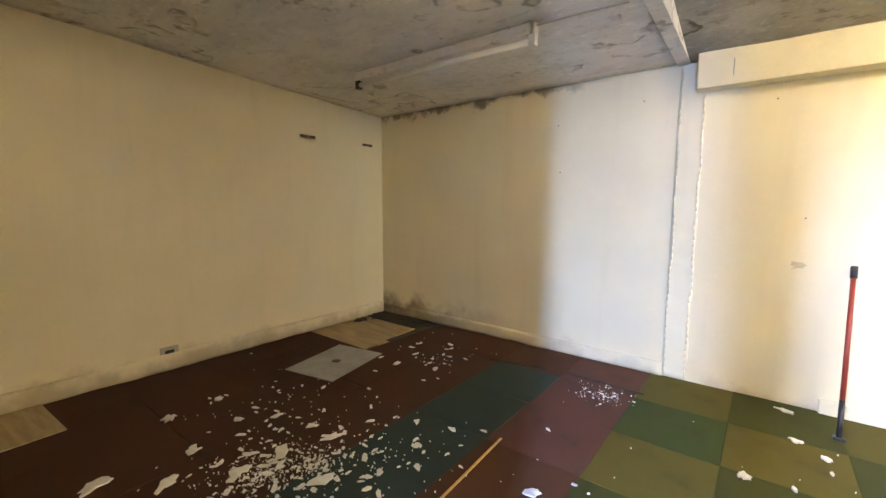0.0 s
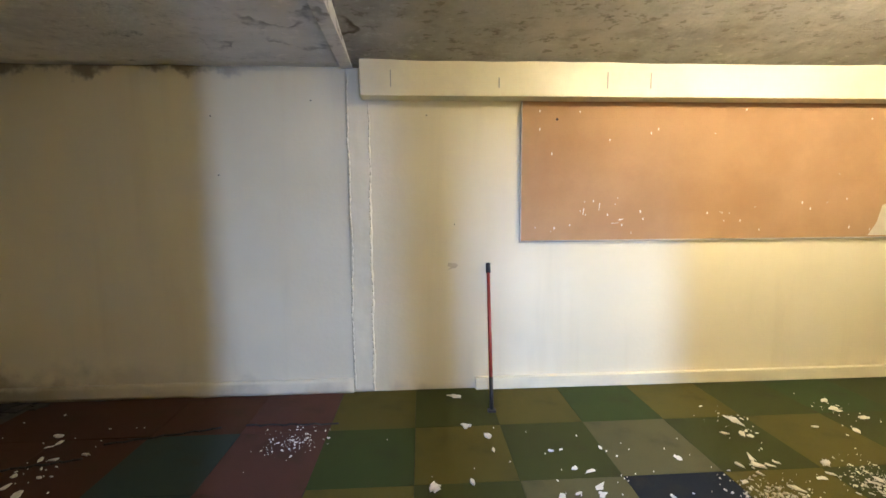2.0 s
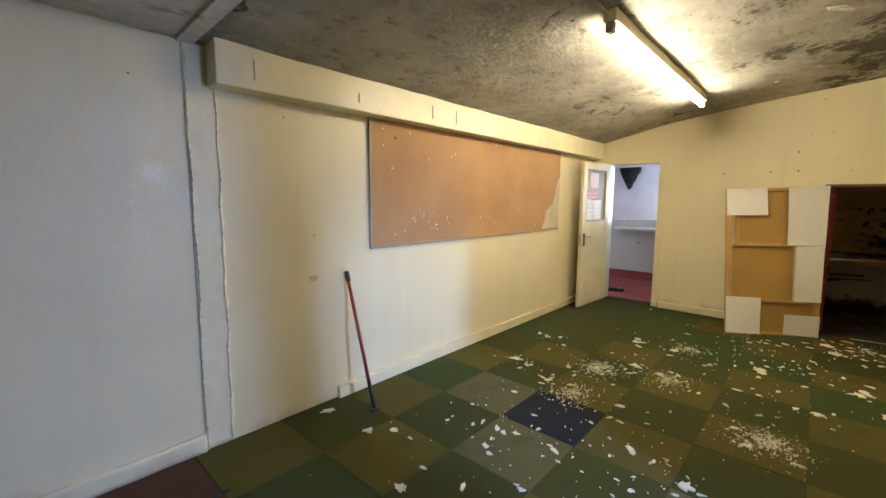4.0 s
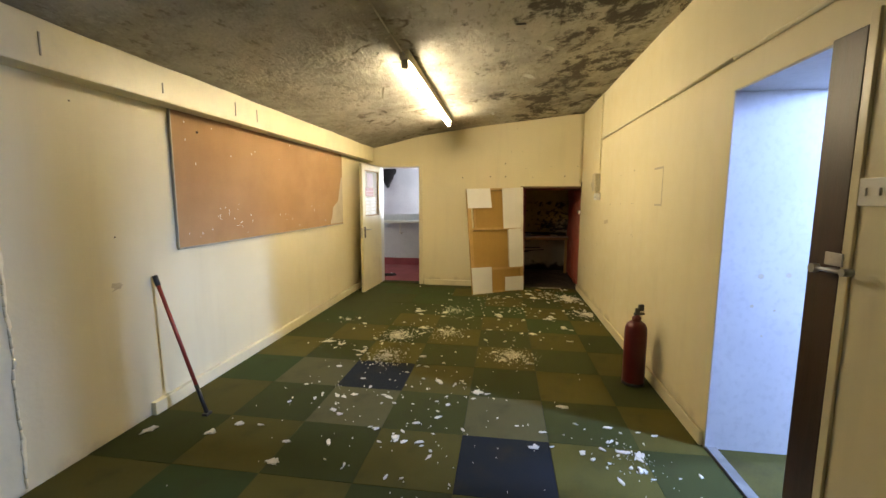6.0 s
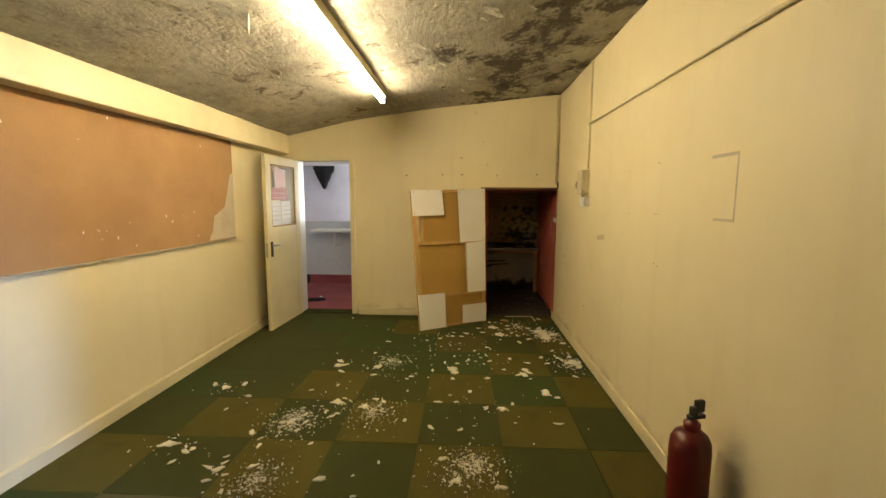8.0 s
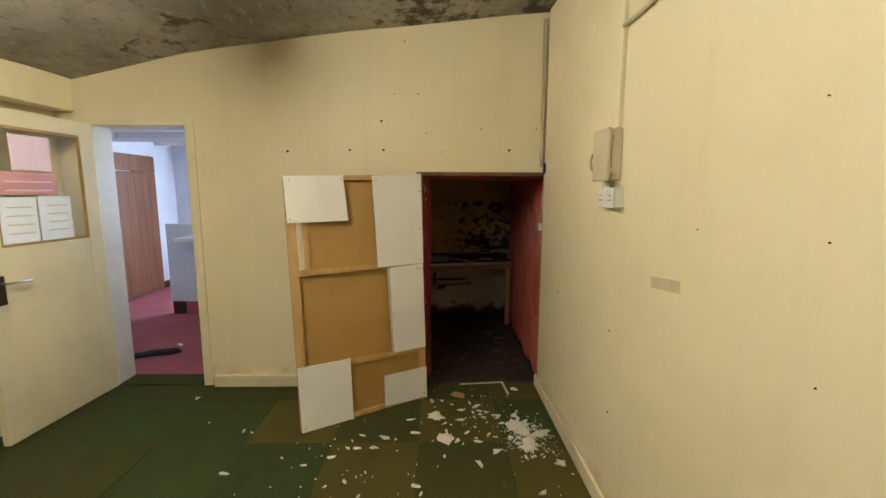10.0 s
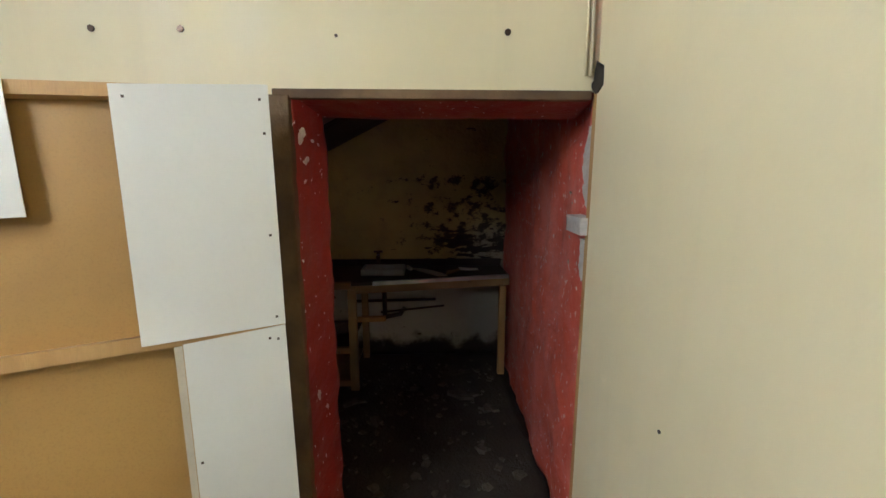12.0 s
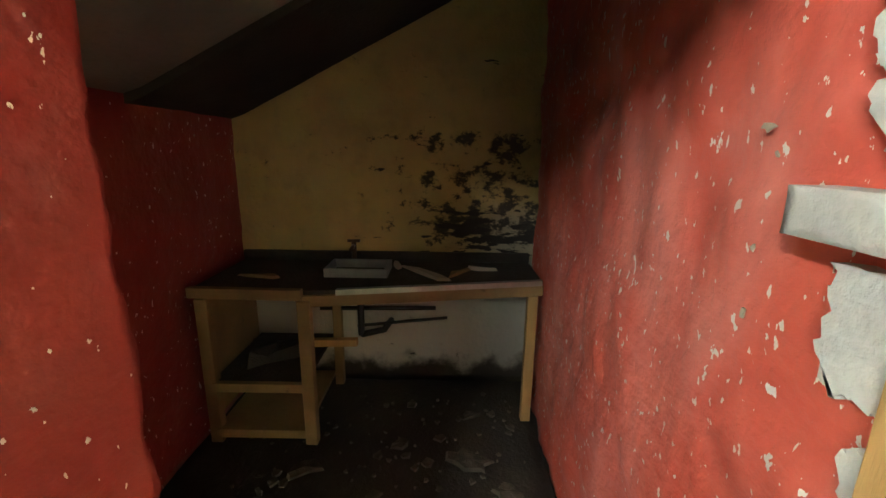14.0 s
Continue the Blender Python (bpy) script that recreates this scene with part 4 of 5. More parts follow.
single("tape_mark", ghost, M_PALE, "yellowed tape marks of a removed notice", "tape mark")
tm = box((3.0, -0.001, 1.105), (3.17, 0.0012, 1.145), 0, Matrix.Translation((3.08, 0, 1.12)) @ Matrix.Rotation(radians(6), 4, "Y") @ Matrix.Translation((-3.08, 0, -1.12)))
single("tape_mark", tm, M_TAPE, "brown tape scar on the painted wall", "tape mark")

# ---- back room things ----
counter = thing("counter", pose(6.12, 1.80, 0.0), "white shelf-counter fixed to a low white partition", "counter")
part("partition", box((0.38, 0.0, 0.15), (0.43, 2.02, 1.055), 0.004), M_BLUEWALL, counter, "low white partition panel")
part("worktop", box((0.0, 0.0, 0.895), (0.379, 1.70, 0.93), 0.005), M_WHITE, counter)
part("bracket", box((0.16, 1.36, 0.68), (0.19, 1.39, 0.894), 0.003), M_WHITE, counter)
part("bracket_arm", box((0.16, 1.36, 0.66), (0.379, 1.39, 0.68), 0.003), M_WHITE, counter)
part("plinth", box((0.385, 0.0, 0.007), (0.425, 1.86, 0.149), 0.003), M_PINK, counter, "red carpeted plinth")
part("plinth_block", box((0.37, 1.87, 0.007), (0.43, 2.00, 0.149), 0.003), M_DARKWOOD, counter, "dark plinth block")
plank = thing("door_3", pose(6.98, 4.775, 0.0), "reddish-brown planked door against the white wall", "door", "", "structure")
for k in range(6):
    part("plank", box((k * 0.138, -0.03, 0.02), (k * 0.138 + 0.135, 0.0, 1.675), 0.004), M_PLANK, plank)
part("head_board", box((-0.02, -0.045, 1.69), (0.40, 0.0, 1.90), 0.004), M_PLANK, plank)
part("head_board", box((0.403, -0.042, 1.68), (0.81, 0.0, 1.90), 0.004), M_PLANK, plank)
part("frame_post", box((-0.12, -0.035, 0.0), (-0.022, 0.0, 1.93), 0.004), M_WHITE, plank, "white painted frame post")
structure("baseboard_back_room", box((7.83, 4.752, 0.007), (8.29, 4.778, 0.10), 0.004), M_DARKWOOD, "dark skirting board in the back room", "baseboard")
for x in (5.6, 6.4, 7.2, 7.9):
    single("ceiling_beam", box((x, 1.76, 2.07), (x + 0.09, 4.77, 2.149), 0.006), M_WHITE, "whitewashed ceiling joist", "beam", None, "joists of the back room", "structure")
single("pipe", rod((6.9, 1.8, 2.03), (6.9, 4.76, 2.03), 0.025), M_WHITE, "white painted pipe below the joists", "pipe")
cl = bmesh.new()
rings = []
rc = random.Random(9)
for k in range(9):
    z = 2.10 - k * 0.060
    w = (0.20, 0.21, 0.19, 0.16, 0.13, 0.10, 0.07, 0.045, 0.02)[k]
    rings.append([cl.verts.new((8.24 + 0.05 * math.cos(a * math.tau / 14) * (0.6 + 0.3 * (k % 2)), 3.97 + 1.15 * w * math.sin(a * math.tau / 14) * rc.uniform(0.85, 1.1), z)) for a in range(14)])
for a, b in zip(rings, rings[1:]):
    for k in range(14):
        cl.faces.new((a[k], a[(k + 1) % 14], b[(k + 1) % 14], b[k])).smooth = True
cl.faces.new(rings[0])
cl.faces.new(rings[-1][::-1])
single("cloth", cl, M_CLOTH, "black cloth hanging on the far wall", "cloth")
rag = ragged(0, 0, 0.2, random.Random(3), 0.03, 11, 0.22)
single("rag", rag, M_CLOTH, "dark rag lying on the red carpet", "rag", pose(5.24, 3.20, 0.007, 0, 0, 30))
single("paper_scrap", ragged(0, 0, 0.05, random.Random(5), 0.006, 6, 0.35), M_PAPER, "white paper scrap on the red carpet", "paper", pose(5.50, 3.13, 0.007))

# ---- cupboard things ----
bench = thing("sink_bench", pose(0, 0, 0), "grimy timber bench with a small sink in the cupboard", "bench")


def front(y):
    return 5.905 + (0.95 - y) * 0.185 if y < 0.95 else 5.905 + (y - 0.95) * 0.03


def slab(y0, y1, z0, z1, back, inset=0.0, cuts=8):
    """A board whose front edge follows the skewed front of the bench."""
    bm = bmesh.new()
    cols = []
    for k in range(cuts + 1):
        y = y0 + (y1 - y0) * k / cuts
        f = front(y) + inset
        cols.append([bm.verts.new(c) for c in ((f, y, z0), (f, y, z1), (f + back if back < 1 else 6.425, y, z1), (f + back if back < 1 else 6.425, y, z0))])
    for a, b in zip(cols, cols[1:]):
        for k in range(4):
            j = (k + 1) % 4
            bm.faces.new((a[k], a[j], b[j], b[k]))
    bm.faces.new(cols[0])
    bm.faces.new(cols[-1][::-1])
    return bm


part("worktop", slab(-0.06, 1.385, 0.650, 0.686, 1, 0.012), M_GRIME, bench, "black grimy worktop")
part("upstand", box((6.395, -0.06, 0.687), (6.42, 1.385, 0.735), 0.004), M_GRIME, bench, "grimy ledge along the wall")
part("front_rail", slab(0.93, 1.385, 0.655, 0.697, 0.03, -0.012), M_BENCHWOOD, bench)
part("front_rail", slab(-0.065, 0.93, 0.622, 0.668, 0.03, -0.002), M_BENCHWOOD, bench)
part("metal_edge", slab(-0.06, 0.80, 0.669, 0.692, 0.025, -0.008), M_STEEL, bench, "worn metal edging strip")
part("leg", box((6.080, -0.045, 0.0), (6.120, 0.0, 0.62), 0.004), M_PINE, bench)
part("leg", box((5.895, 0.90, 0.0), (5.940, 0.95, 0.65), 0.004), M_BENCHWOOD, bench)
part("leg", box((5.905, 1.31, 0.0), (5.950, 1.36, 0.65), 0.004), M_BENCHWOOD, bench)
part("leg", box((6.37, 0.90, 0.0), (6.41, 0.945, 0.65), 0.004), M_BENCHWOOD, bench)
part("side_board", box((5.96, 1.345, 0.09), (6.40, 1.362, 0.64), 0.003), M_BENCHWOOD, bench, "grimy side board")
for z in (0.045, 0.262):
    part("shelf", box((5.925, 0.95, z), (6.40, 1.335, z + 0.022), 0.003), M_GRIME if z > 0.1 else M_BENCHWOOD, bench)
    part("shelf_rail", box((5.898, 0.945, z - 0.015), (5.924, 1.325, z + 0.024), 0.002), M_BENCHWOOD, bench)
part("brace", box((5.97, 0.72, 0.445), (6.0, 0.91, 0.475), 0.002, Matrix.Translation((0, 0, 0)) @ Matrix.Rotation(radians(-1.5), 4, "X")), M_PINE, bench)
part("stay", rod((6.36, 0.35, 0.40), (6.30, 0.80, 0.375), 0.008), M_BLACK, bench, "dark metal stay")
single("rubbish", ragged(0, 0, 0.15, random.Random(44), 0.05, 12, 0.8), M_GRIME, "heap of black rubbish on the bench shelf", "rubbish", pose(6.16, 1.14, 0.285))
basin = thing("sink", pose(6.20, 0.76, 0.675), "small grimy grey sink set in the bench", "sink")
bb = boxes(((-0.09, -0.14, -0.10), (-0.075, 0.14, 0.05)), ((0.075, -0.14, -0.10), (0.09, 0.14, 0.05)), ((-0.075, -0.14, -0.10), (0.075, -0.125, 0.05)), ((-0.075, 0.125, -0.10), (0.075, 0.14, 0.05)), ((-0.075, -0.125, -0.10), (0.075, 0.125, -0.085)), bevel=0.003)
part("bowl", bb, M_SLAB, basin)
tp = rod((0.13, 0.05, 0.0), (0.13, 0.05, 0.13), 0.012)
add_rod(tp, (0.13, 0.05, 0.11), (0.06, 0.05, 0.10), 0.009)
add_rod(tp, (0.13, 0.02, 0.13), (0.13, 0.08, 0.13), 0.008)
part("tap", tp, M_BRONZE, basin, "corroded tap")
pp = path_rod([(0.0, 0.0, -0.10), (0.0, 0.0, -0.30), (0.06, -0.10, -0.30), (0.18, -0.12, -0.30)], 0.016)
part("waste_pipe", pp, M_BLACK, basin, "black waste pipe")
part("waste_pipe", rod((0.19, 0.25, -0.245), (0.19, -0.35, -0.235), 0.011), M_BLACK, basin)
for k, (y, x, w) in enumerate(((0.45, 6.18, 0.17), (0.30, 6.20, 0.11), (0.22, 6.26, 0.09), (1.15, 6.1, 0.12), (0.6, 6.3, 0.10))):
    single("wood_scrap", ragged(0, 0, w, random.Random(20 + k), 0.012, 6, 0.22), M_BENCHWOOD if k % 2 else M_PALE, "splintered wood scrap on the grimy bench", "wood scrap", pose(x, y, 0.687, 0, 0, 80 + 9 * k), "scraps on the bench")
cuprail = thing("wall_batten", pose(0, 0, 0), "flaking white batten on the red wall", "batten")
part("batten", lumpy((4.80, 0.02, 1.155), (-0.13, 0, 0), (0, 0, 0.05), 10, 5, 0.05, 0.003, 14.0), M_BARE, cuprail)


# bare plaster where the red paint has come off
def bare_patch(points, seed):
    rr = random.Random(seed)
    pts = []
    for (x0, z0), (x1, z1) in zip(points, points[1:] + points[:1]):
        for k in range(5):
            f = k / 5
            pts.append((x0 + (x1 - x0) * f + rr.uniform(-0.007, 0.007), z0 + (z1 - z0) * f + rr.uniform(-0.007, 0.007)))
    bm = bmesh.new()
    vs = [bm.verts.new((x, 0, z)) for x, z in pts]
    face = bm.faces.new(vs)
    ext_f = bmesh.ops.extrude_face_region(bm, geom=[face])["geom"]
    bmesh.ops.translate(bm, vec=(0, -0.04, 0), verts=[g for g in ext_f if isinstance(g, bmesh.types.BMVert)])
    bmesh.ops.triangulate(bm, faces=bm.faces)
    return bm


for k, pts in enumerate(([(4.70, 1.14), (4.79, 1.13), (4.785, 1.08), (4.79, 1.03), (4.765, 1.0), (4.74, 1.01), (4.70, 0.99)], [(4.70, 1.53), (4.76, 1.47), (4.80, 1.40), (4.81, 1.345), (4.785, 1.31), (4.795, 1.28), (4.76, 1.23), (4.70, 1.22)], [(4.70, 0.97), (4.735, 0.965), (4.74, 0.93), (4.72, 0.86), (4.70, 0.84)])):
    structure("plaster_patch", bare_patch(pts, k), M_BARE, "bare white plaster patch on the red wall", "wall").location = (-0.02, -0.018, 0)


for k, (x, z, r) in enumerate(((4.90, 1.268, 0.013), (4.885, 1.03, 0.010), (4.88, 1.235, 0.006), (4.89, 1.12, 0.008))):
    structure("paint_chip", ragged(0, 0, r, random.Random(80 + k), 0.002, 8, 0.5), M_GREYBOX, "small grey-green chip in the red paint", "paint chip").matrix_world = pose(x, -0.026, z, -90, 80, 0)


# ---- floor covering and debris ----
rnd = random.Random(12)
T = 0.4925
X0, Y0 = 0.52, 0.855
tile_cache = {}


def tile_mesh(code, w, d):
    key = (code, round(w, 3), round(d, 3))
    if key not in tile_cache:
        tile_cache[key] = mesh_of("carpet_tile", box((0, 0, -0.006), (w - 0.0015, d - 0.0015, 0.0), 0.0015), CARPETS[code])
    return tile_cache[key]


carpet_base = thing("carpet", pose(0, 0, 0), "worn carpet tiles in green, olive and red-brown", "carpet", "", "structure")
xs = [XW] + [X0 + T * k for k in range(-7, 9) if XW + 0.02 < X0 + T * k < XE - 0.02] + [XE]
ys = [YS] + [Y0 + T * k for k in range(-1, 6) if 0.02 < Y0 + T * k < YN - 0.02] + [YN]
for xa, xb in zip(xs, xs[1:]):
    for ya, yb in zip(ys, ys[1:]):
        ix, iy = math.floor(((xa + xb) / 2 - X0) / T), math.floor(((ya + yb) / 2 - Y0) / T)
        if ix >= -2:
            code = "O" if (ix + iy) % 2 == 0 else "D"
            code = {(1, 2): "B", (-1, 0): "B", (0, 0): "L", (1, 3): "L", (0, 2): "L", (1, 4): "G", (-2, 3): "G", (4, 4): "G", (5, 1): "G", (0, 1): "D"}.get((ix, iy), code)
            if ix >= 5:
                code = ("D" if (ix * 3 + iy) % 4 else "G") if iy >= 2 else code
            if code == "O" and rnd.random() < 0.2:
                code = "L" if rnd.random() < 0.3 else "O"
            if code == "D" and rnd.random() < 0.25:
                code = "G"
        elif ix == -3:
            code = "M" if iy >= 2 else "R"
        elif ix == -4 and iy <= 3:
            code = "T"
        else:
            code = "R"
        if ix <= -7 and iy >= 3:
            continue
        ob = new("carpet_tile", tile_mesh(code, xb - xa, yb - ya))
        lift = rnd.uniform(0, 0.004) if ix <= -3 else rnd.uniform(0, 0.0012)
        ob.matrix_world = pose(xa, ya, lift, 0, 0, rnd.uniform(-0.25, 0.25) * (3 if ix <= -3 else 1))
        ob.parent = carpet_base

SEAMS = [(-1.65, 2.76, -1.1, 2.89), (-0.96, 2.91, -0.43, 2.89), (-2.8, 1.77, -2.81, 2.09), (-2.04, 2.55, -1.67, 2.63)]
# torn corner: bare boards, a metal cover, black damp
boards = thing("floorboards", pose(0, 0, 0), "bare rotten floorboards in the damp corner", "floorboards", "", "structure")
for k in range(7):
    part("board", box((-3.26, 2.34 + k * 0.14, -0.012), (-2.47 + rnd.uniform(-0.06, 0.02), 2.34 + k * 0.14 + 0.132, -0.002 + rnd.uniform(0, 0.004)), 0.002), M_BOARDS if k < 5 else M_GRIME, boards)
for k, (x, y, r) in enumerate(((-3.10, 3.12, 0.17), (-2.86, 3.20, 0.12), (-2.62, 3.23, 0.10), (-3.17, 2.90, 0.10), (-2.40, 3.24, 0.07))):
    single("damp_patch", ragged(0, 0, r, random.Random(70 + k), 0.004, 15, 0.7), M_NEARBLACK, "black rotten patch on the floor of the damp corner", "damp patch", pose(x, y, 0.006), "black patches in the damp corner")
for x0, y0, x1, y1 in SEAMS:
    seam, pts = bmesh.new(), []
    for k in range(13):
        f = k / 12
        pts.append((x0 + (x1 - x0) * f + 0.006 * math.sin(k * 1.7), y0 + (y1 - y0) * f + 0.008 * math.sin(k * 2.3)))
    for (ax, ay), (bx, by) in zip(pts, pts[1:]):
        add_rod(seam, (ax, ay, 0.006), (bx, by, 0.006), 0.006, 6)
    single("carpet_seam", seam, M_NEARBLACK, "dark curled edge of a lifted carpet tile", "carpet edge", None, "lifted carpet edges")
cover = thing("floor_cover", pose(-2.42, 2.0, 0.012, 0, 0.6, 12), "loose grey metal cover lying on the carpet", "cover")
part("plate", box((-0.22, -0.30, -0.003), (0.22, 0.30, 0.003), 0.0015), M_SLAB, cover)
part("finger_plate", lathe([(0.035, 0.0035), (0.03, 0.005), (0.008, 0.0055)], 18), M_BRONZE, cover)
single("carpet_strip", box((-0.30, -0.16, 0.0), (0.25, 0.18, 0.006), 0.002), M_BOARDS, "pale offcut of underlay on the carpet", "carpet offcut", pose(-3.0, 0.30, 0.004, 0, 0, 4))
single("edge_strip", box((-0.006, -0.30, 0.0), (0.006, 0.26, 0.006), 0.002), M_PINE, "thin wooden edging strip on the carpet", "strip", pose(-0.88, 1.62, 0.004, 0, 0, 3))
single("carpet_offcut", boxes(((-0.19, -0.012, 0.0), (0.12, 0.0, 0.006)), ((0.12, -0.19, 0.0), (0.135, 0.0, 0.006))), M_PALE, "pale seam strip at the cupboard opening", "strip", pose(4.70, 0.38, 0.002, 0, 0, -85))
single("cardboard_scrap", ragged(0, 0, 0.07, random.Random(8), 0.006, 5, 0.8), M_HARDBOARD, "brown cardboard scrap on the carpet", "cardboard", pose(4.52, 0.61, 0.002))
single("cardboard_scrap", ragged(0, 0, 0.09, random.Random(18), 0.008, 6, 0.5), M_HARDBOARD, "brown scrap under the leaning panel", "cardboard", pose(4.50, 0.88, 0.002))

flakes_near = [(0.29, 3.20, 0.05), (0.32, 2.82, 0.034), (0.43, 2.71, 0.03), (0.12, 2.31, 0.045), (0.63, 2.15, 0.022), (0.30, 2.33, 0.02), (0.43, 1.73, 0.03), (0.50, 1.87, 0.022), (0.80, 2.40, 0.018), (0.73, 2.55, 0.018), (0.86, 2.21, 0.024),
               (0.46, 0.38, 0.036), (0.33, 0.41, 0.03), (0.39, 0.64, 0.02), (0.85, 1.48, 0.018), (1.19, 1.59, 0.04), (1.07, 1.29, 0.045), (0.94, 0.72, 0.05), (1.35, 2.45, 0.023)]
flakes_middle = [(1.90, 2.78, 0.062), (2.18, 2.18, 0.04), (1.71, 2.36, 0.045), (1.69, 1.11, 0.045), (1.65, 0.89, 0.032), (2.45, 1.95, 0.062), (3.10, 2.12, 0.066), (2.67, 2.97, 0.038), (2.62, 2.86, 0.04), (2.69, 2.75, 0.034), (3.01, 1.15, 0.04),
                 (2.42, 0.81, 0.045), (2.67, 0.47, 0.06), (3.00, 0.59, 0.05), (1.86, 1.19, 0.026), (2.50, 2.62, 0.025), (2.05, 2.36, 0.034), (2.40, 1.75, 0.045), (1.66, 1.81, 0.04), (3.08, 1.81, 0.058)]
flakes_east = [(3.18, 2.15, 0.04), (3.07, 1.17, 0.057), (3.08, 0.56, 0.05), (4.24, 0.75, 0.065), (4.00, 0.69, 0.065), (3.77, 0.52, 0.036), (4.12, 0.24, 0.095), (4.03, 0.14, 0.075), (3.92, 0.22, 0.08), (3.27, 0.12, 0.077), (3.18, 0.09, 0.065), (3.41, 0.12, 0.033),
               (3.55, 0.24, 0.026), (4.01, 1.05, 0.034), (3.91, 1.19, 0.021), (3.39, 1.89, 0.019), (3.28, 1.03, 0.02), (3.19, 1.13, 0.02), (4.60, 0.18, 0.032), (3.77, 0.09, 0.033), (4.49, 2.40, 0.025)]
flakes_west = [(-1.68, 1.10, 0.08), (-1.60, 1.34, 0.062), (-1.77, 1.34, 0.035), (-2.47, 0.88, 0.05), (-2.15, 1.12, 0.034), (-2.02, 1.27, 0.041), (-2.04, 0.84, 0.043), (-1.69, 0.89, 0.057), (-1.86, 0.67, 0.07), (-1.35, 1.09, 0.068), (-2.08, 0.46, 0.07),
               (-2.49, 1.16, 0.036), (-2.03, 2.27, 0.045), (-1.74, 2.37, 0.035), (-1.96, 2.86, 0.04), (-2.20, 2.71, 0.036), (-1.67, 2.67, 0.028), (-0.58, 1.60, 0.04)]
big = flakes_near + flakes_middle + flakes_east + flakes_west
for k, (x, y, r) in enumerate(big):
    rr = random.Random(100 + k)
    single("plaster_flake", ragged(0, 0, r, rr, 0.006, rr.randint(11, 17), rr.uniform(0.4, 0.85)), M_PLASTER, "white flake of fallen ceiling plaster on the carpet", "plaster flake", pose(x, y, 0.002 if x > -0.4 else 0.006), "fallen plaster flakes")

# (centre, spread, count): loose scatter, then tight patches of crushed plaster
clusters = [(1.7, 2.3, 0.55, 45), (2.3, 2.1, 0.7, 60), (2.4, 1.0, 0.8, 60), (1.1, 1.4, 0.6, 50), (0.9, 2.2, 0.7, 70), (3.4, 0.9, 0.8, 70), (4.05, 0.22, 0.3, 110), (3.25, 0.14, 0.25, 70), (3.1, 1.6, 0.9, 60), (0.4, 1.5, 0.8, 60), (0.45, 0.5, 0.5, 55),
            (-1.6, 1.05, 0.55, 230), (-1.3, 1.4, 0.5, 110), (-2.1, 1.3, 0.6, 70), (-1.9, 2.5, 0.45, 50), (-0.5, 1.5, 0.6, 30), (3.9, 1.3, 0.6, 35), (4.3, 0.5, 0.4, 70), (2.65, 2.85, 0.2, 25), (1.9, 2.78, 0.14, 30)]
for cx, cy, count in ((2.18, 2.17, 420), (1.60, 2.13, 330), (1.78, 1.03, 480), (3.19, 1.73, 200), (2.32, 1.67, 260), (-0.65, 2.72, 110), (-1.50, 1.14, 220), (-1.64, 0.92, 220), (4.0, 0.2, 380), (3.22, 0.1, 200), (0.42, 0.40, 45)):
    clusters.append((cx, cy, 0.19, int(count * 1.3)))


def shard(x, y, r, q):
    """The outline of a splinter of plaster, longer than wide."""
    out = []
    for a in (0, 1.1, 2.2, 3.3, 4.3, 5.3):
        e, f = 1.7 * r * math.cos(a) * rnd.uniform(0.5, 1.3), 0.75 * r * math.sin(a) * rnd.uniform(0.4, 1.4)
        out.append((x + e * math.cos(q) - f * math.sin(q), y + e * math.sin(q) + f * math.cos(q)))
    return out


crumbs = bmesh.new()
for cx, cy, s, count in clusters:
    for k in range(count):
        x, y = cx + rnd.gauss(0, s * (0.5 if k % 3 else 0.25)) + (0.04 if s < 0.2 and k % 3 == 0 else 0.0), cy + rnd.gauss(0, s * (0.5 if k % 3 else 0.2))
        if not (XW + 0.1 < x < XE - 0.05 and 0.05 < y < 3.2):
            continue
        r = (0.0022 if s > 0.2 else 0.0009) + (0.020 if s > 0.2 else 0.007) * rnd.random() ** 4
        q = rnd.uniform(0, 6.3)
        add_flake(crumbs, shard(x, y, r, q), 0.004, rnd, 0.001 if x > -0.4 else 0.005)
single("plaster_crumbs", crumbs, M_PLASTER, "small crumbs of white plaster scattered over the carpet", "plaster crumbs", None, "", "stuff")
litter = bmesh.new()
for k in range(260):
    x, y = rnd.uniform(4.75, 6.3), rnd.uniform(0.03, 1.2)
    r = 0.006 + 0.03 * rnd.random() ** 3
    q = rnd.uniform(0, 6.3)
    add_flake(litter, [(x + r * math.cos(q + a) * rnd.uniform(0.5, 1.4), y + r * math.sin(q + a) * rnd.uniform(0.5, 1.2)) for a in (0, 1.3, 2.6, 4.0, 5.2)], 0.006, rnd, 0.006)
single("cupboard_litter", litter, M_LITTER, "dirty plaster litter on the cupboard floor", "litter", None, "", "stuff")
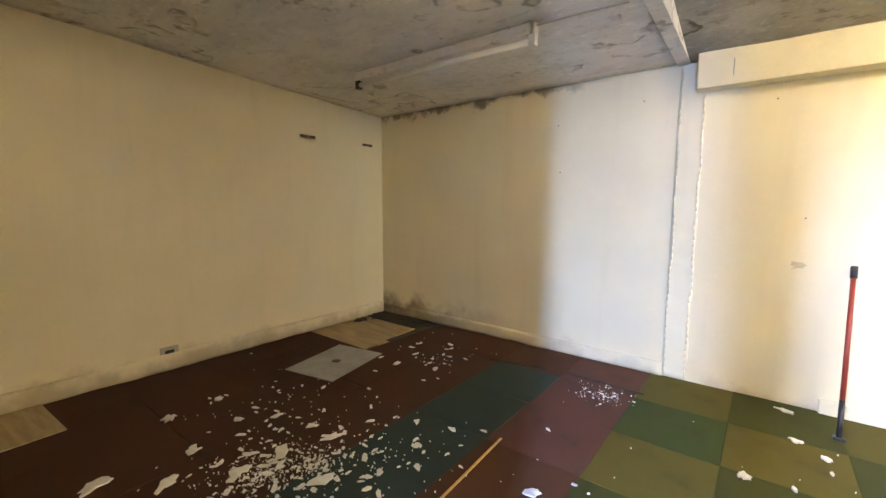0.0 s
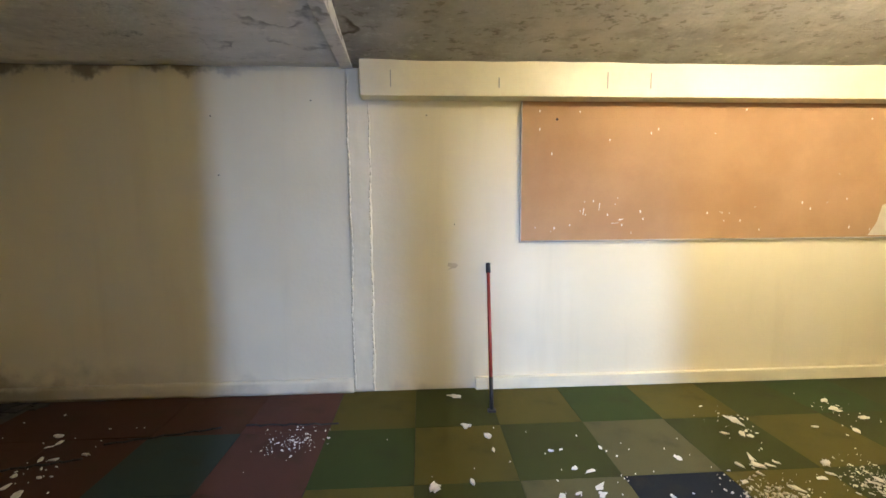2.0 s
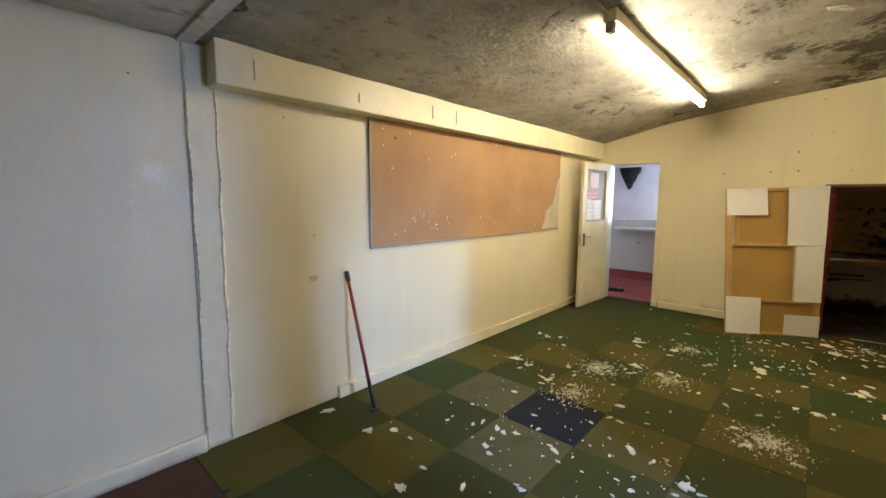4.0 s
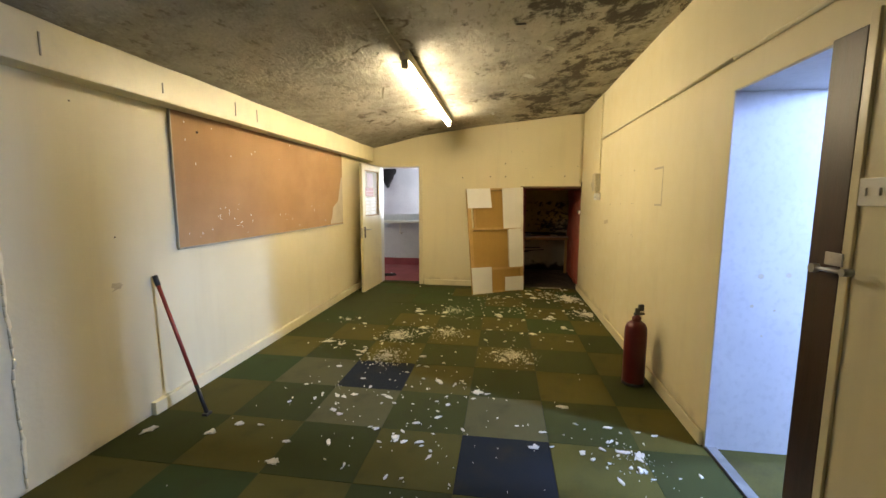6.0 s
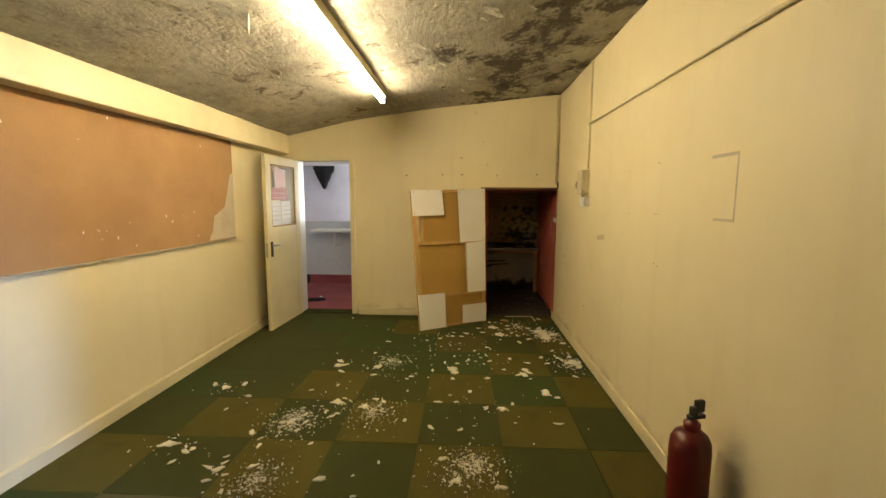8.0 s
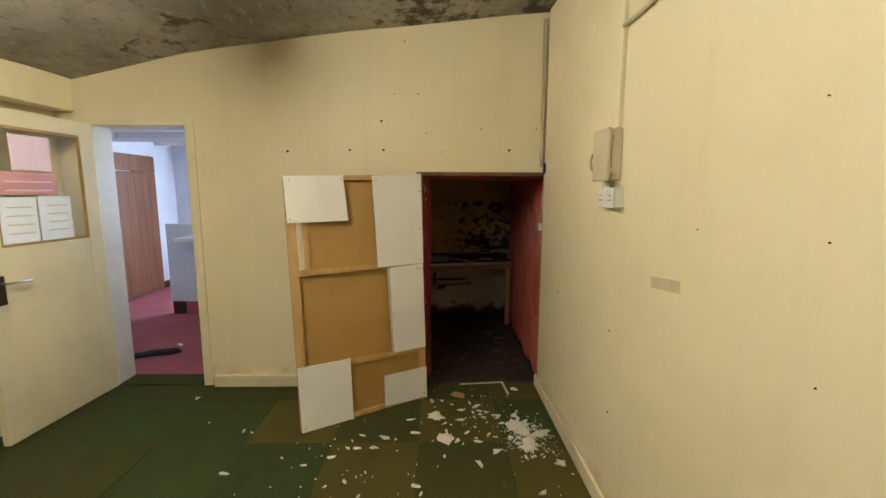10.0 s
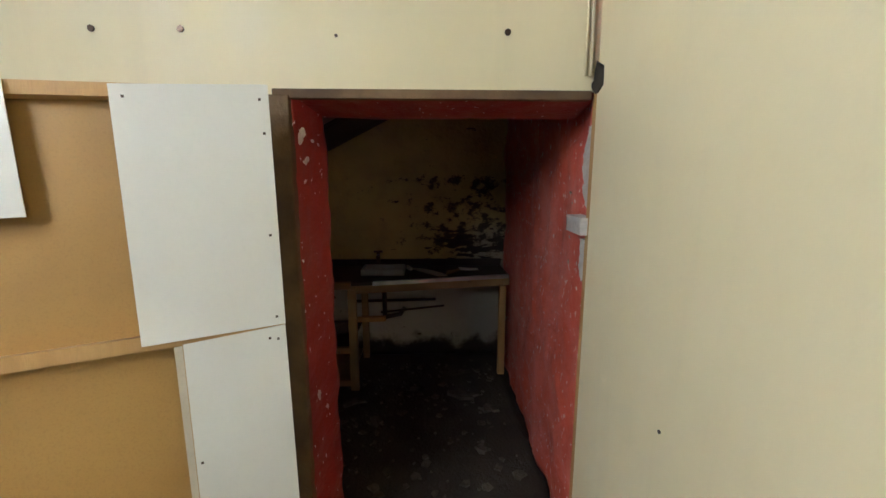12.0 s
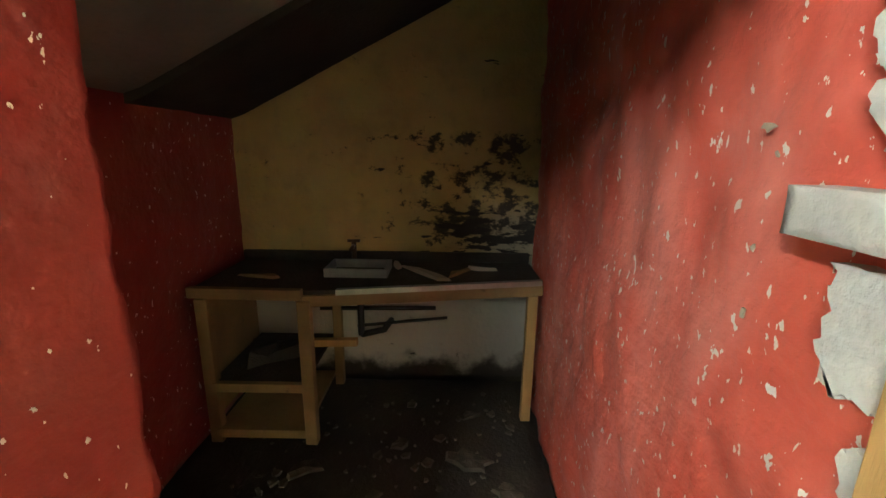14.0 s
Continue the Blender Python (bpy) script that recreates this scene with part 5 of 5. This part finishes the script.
for k, (x, y, r) in enumerate(((6.10, 0.23, 0.05), (5.80, 0.25, 0.10), (5.65, 0.12, 0.06), (5.9, 0.55, 0.05), (5.55, 0.75, 0.06), (5.3, 0.20, 0.05), (5.75, 0.9, 0.07))):
    single("plaster_flake", ragged(0, 0, r, random.Random(60 + k), 0.012, 0, 0.7), M_LITTER, "dirty flake of plaster on the cupboard floor", "plaster flake", pose(x, y, 0.008), "flakes in the cupboard")

# peeling paint on the ceiling
peel = bmesh.new()
for k in range(150):
    x, y = rnd.uniform(0.2, 4.5), rnd.uniform(0.1, 2.9)
    if rnd.random() > 0.35 + 0.6 * (y < 1.5):
        continue
    z = float(np.interp(y, [p[0] for p in EAST_LINE], [p[1] for p in EAST_LINE])) - 0.004
    a = rnd.uniform(0, 6.3)
    w, l, dr = rnd.uniform(0.01, 0.05), rnd.uniform(0.03, 0.11), rnd.uniform(0.004, 0.03)
    d, e = Vector((math.cos(a), math.sin(a), 0)), Vector((-math.sin(a), math.cos(a), 0))
    o = Vector((x, y, z))
    cols = []
    for i in range(4):
        f = i / 3
        base = o + d * l * f - Vector((0, 0, dr * f * f))
        ww = w * (1 - 0.45 * f)
        cols.append([peel.verts.new(base + e * ww), peel.verts.new(base - e * ww), peel.verts.new(base - e * ww + Vector((0, 0, 0.0015))), peel.verts.new(base + e * ww + Vector((0, 0, 0.0015)))])
    for p, q in zip(cols, cols[1:]):
        for i in range(4):
            peel.faces.new((p[i], p[(i + 1) % 4], q[(i + 1) % 4], q[i]))
    peel.faces.new(cols[0])
    peel.faces.new(cols[-1][::-1])
single("peeling_paint", peel, M_CEIL_E, "curling flakes of paint hanging from the ceiling", "peeling paint", None, "", "stuff")
tab = bmesh.new()
tv = [tab.verts.new(c) for c in ((1.93, 2.20, 2.375), (2.04, 2.25, 2.365), (2.0, 2.24, 2.27), (1.93, 2.202, 2.377), (2.04, 2.252, 2.367), (2.0, 2.243, 2.272))]
tab.faces.new(tv[:3])
tab.faces.new(tv[3:][::-1])
for i in range(3):
    tab.faces.new((tv[i], tv[(i + 1) % 3], tv[3 + (i + 1) % 3], tv[3 + i]))
single("hanging_paint_flake", tab, M_PALE, "pale triangular paint flake hanging from the ceiling", "paint flake")
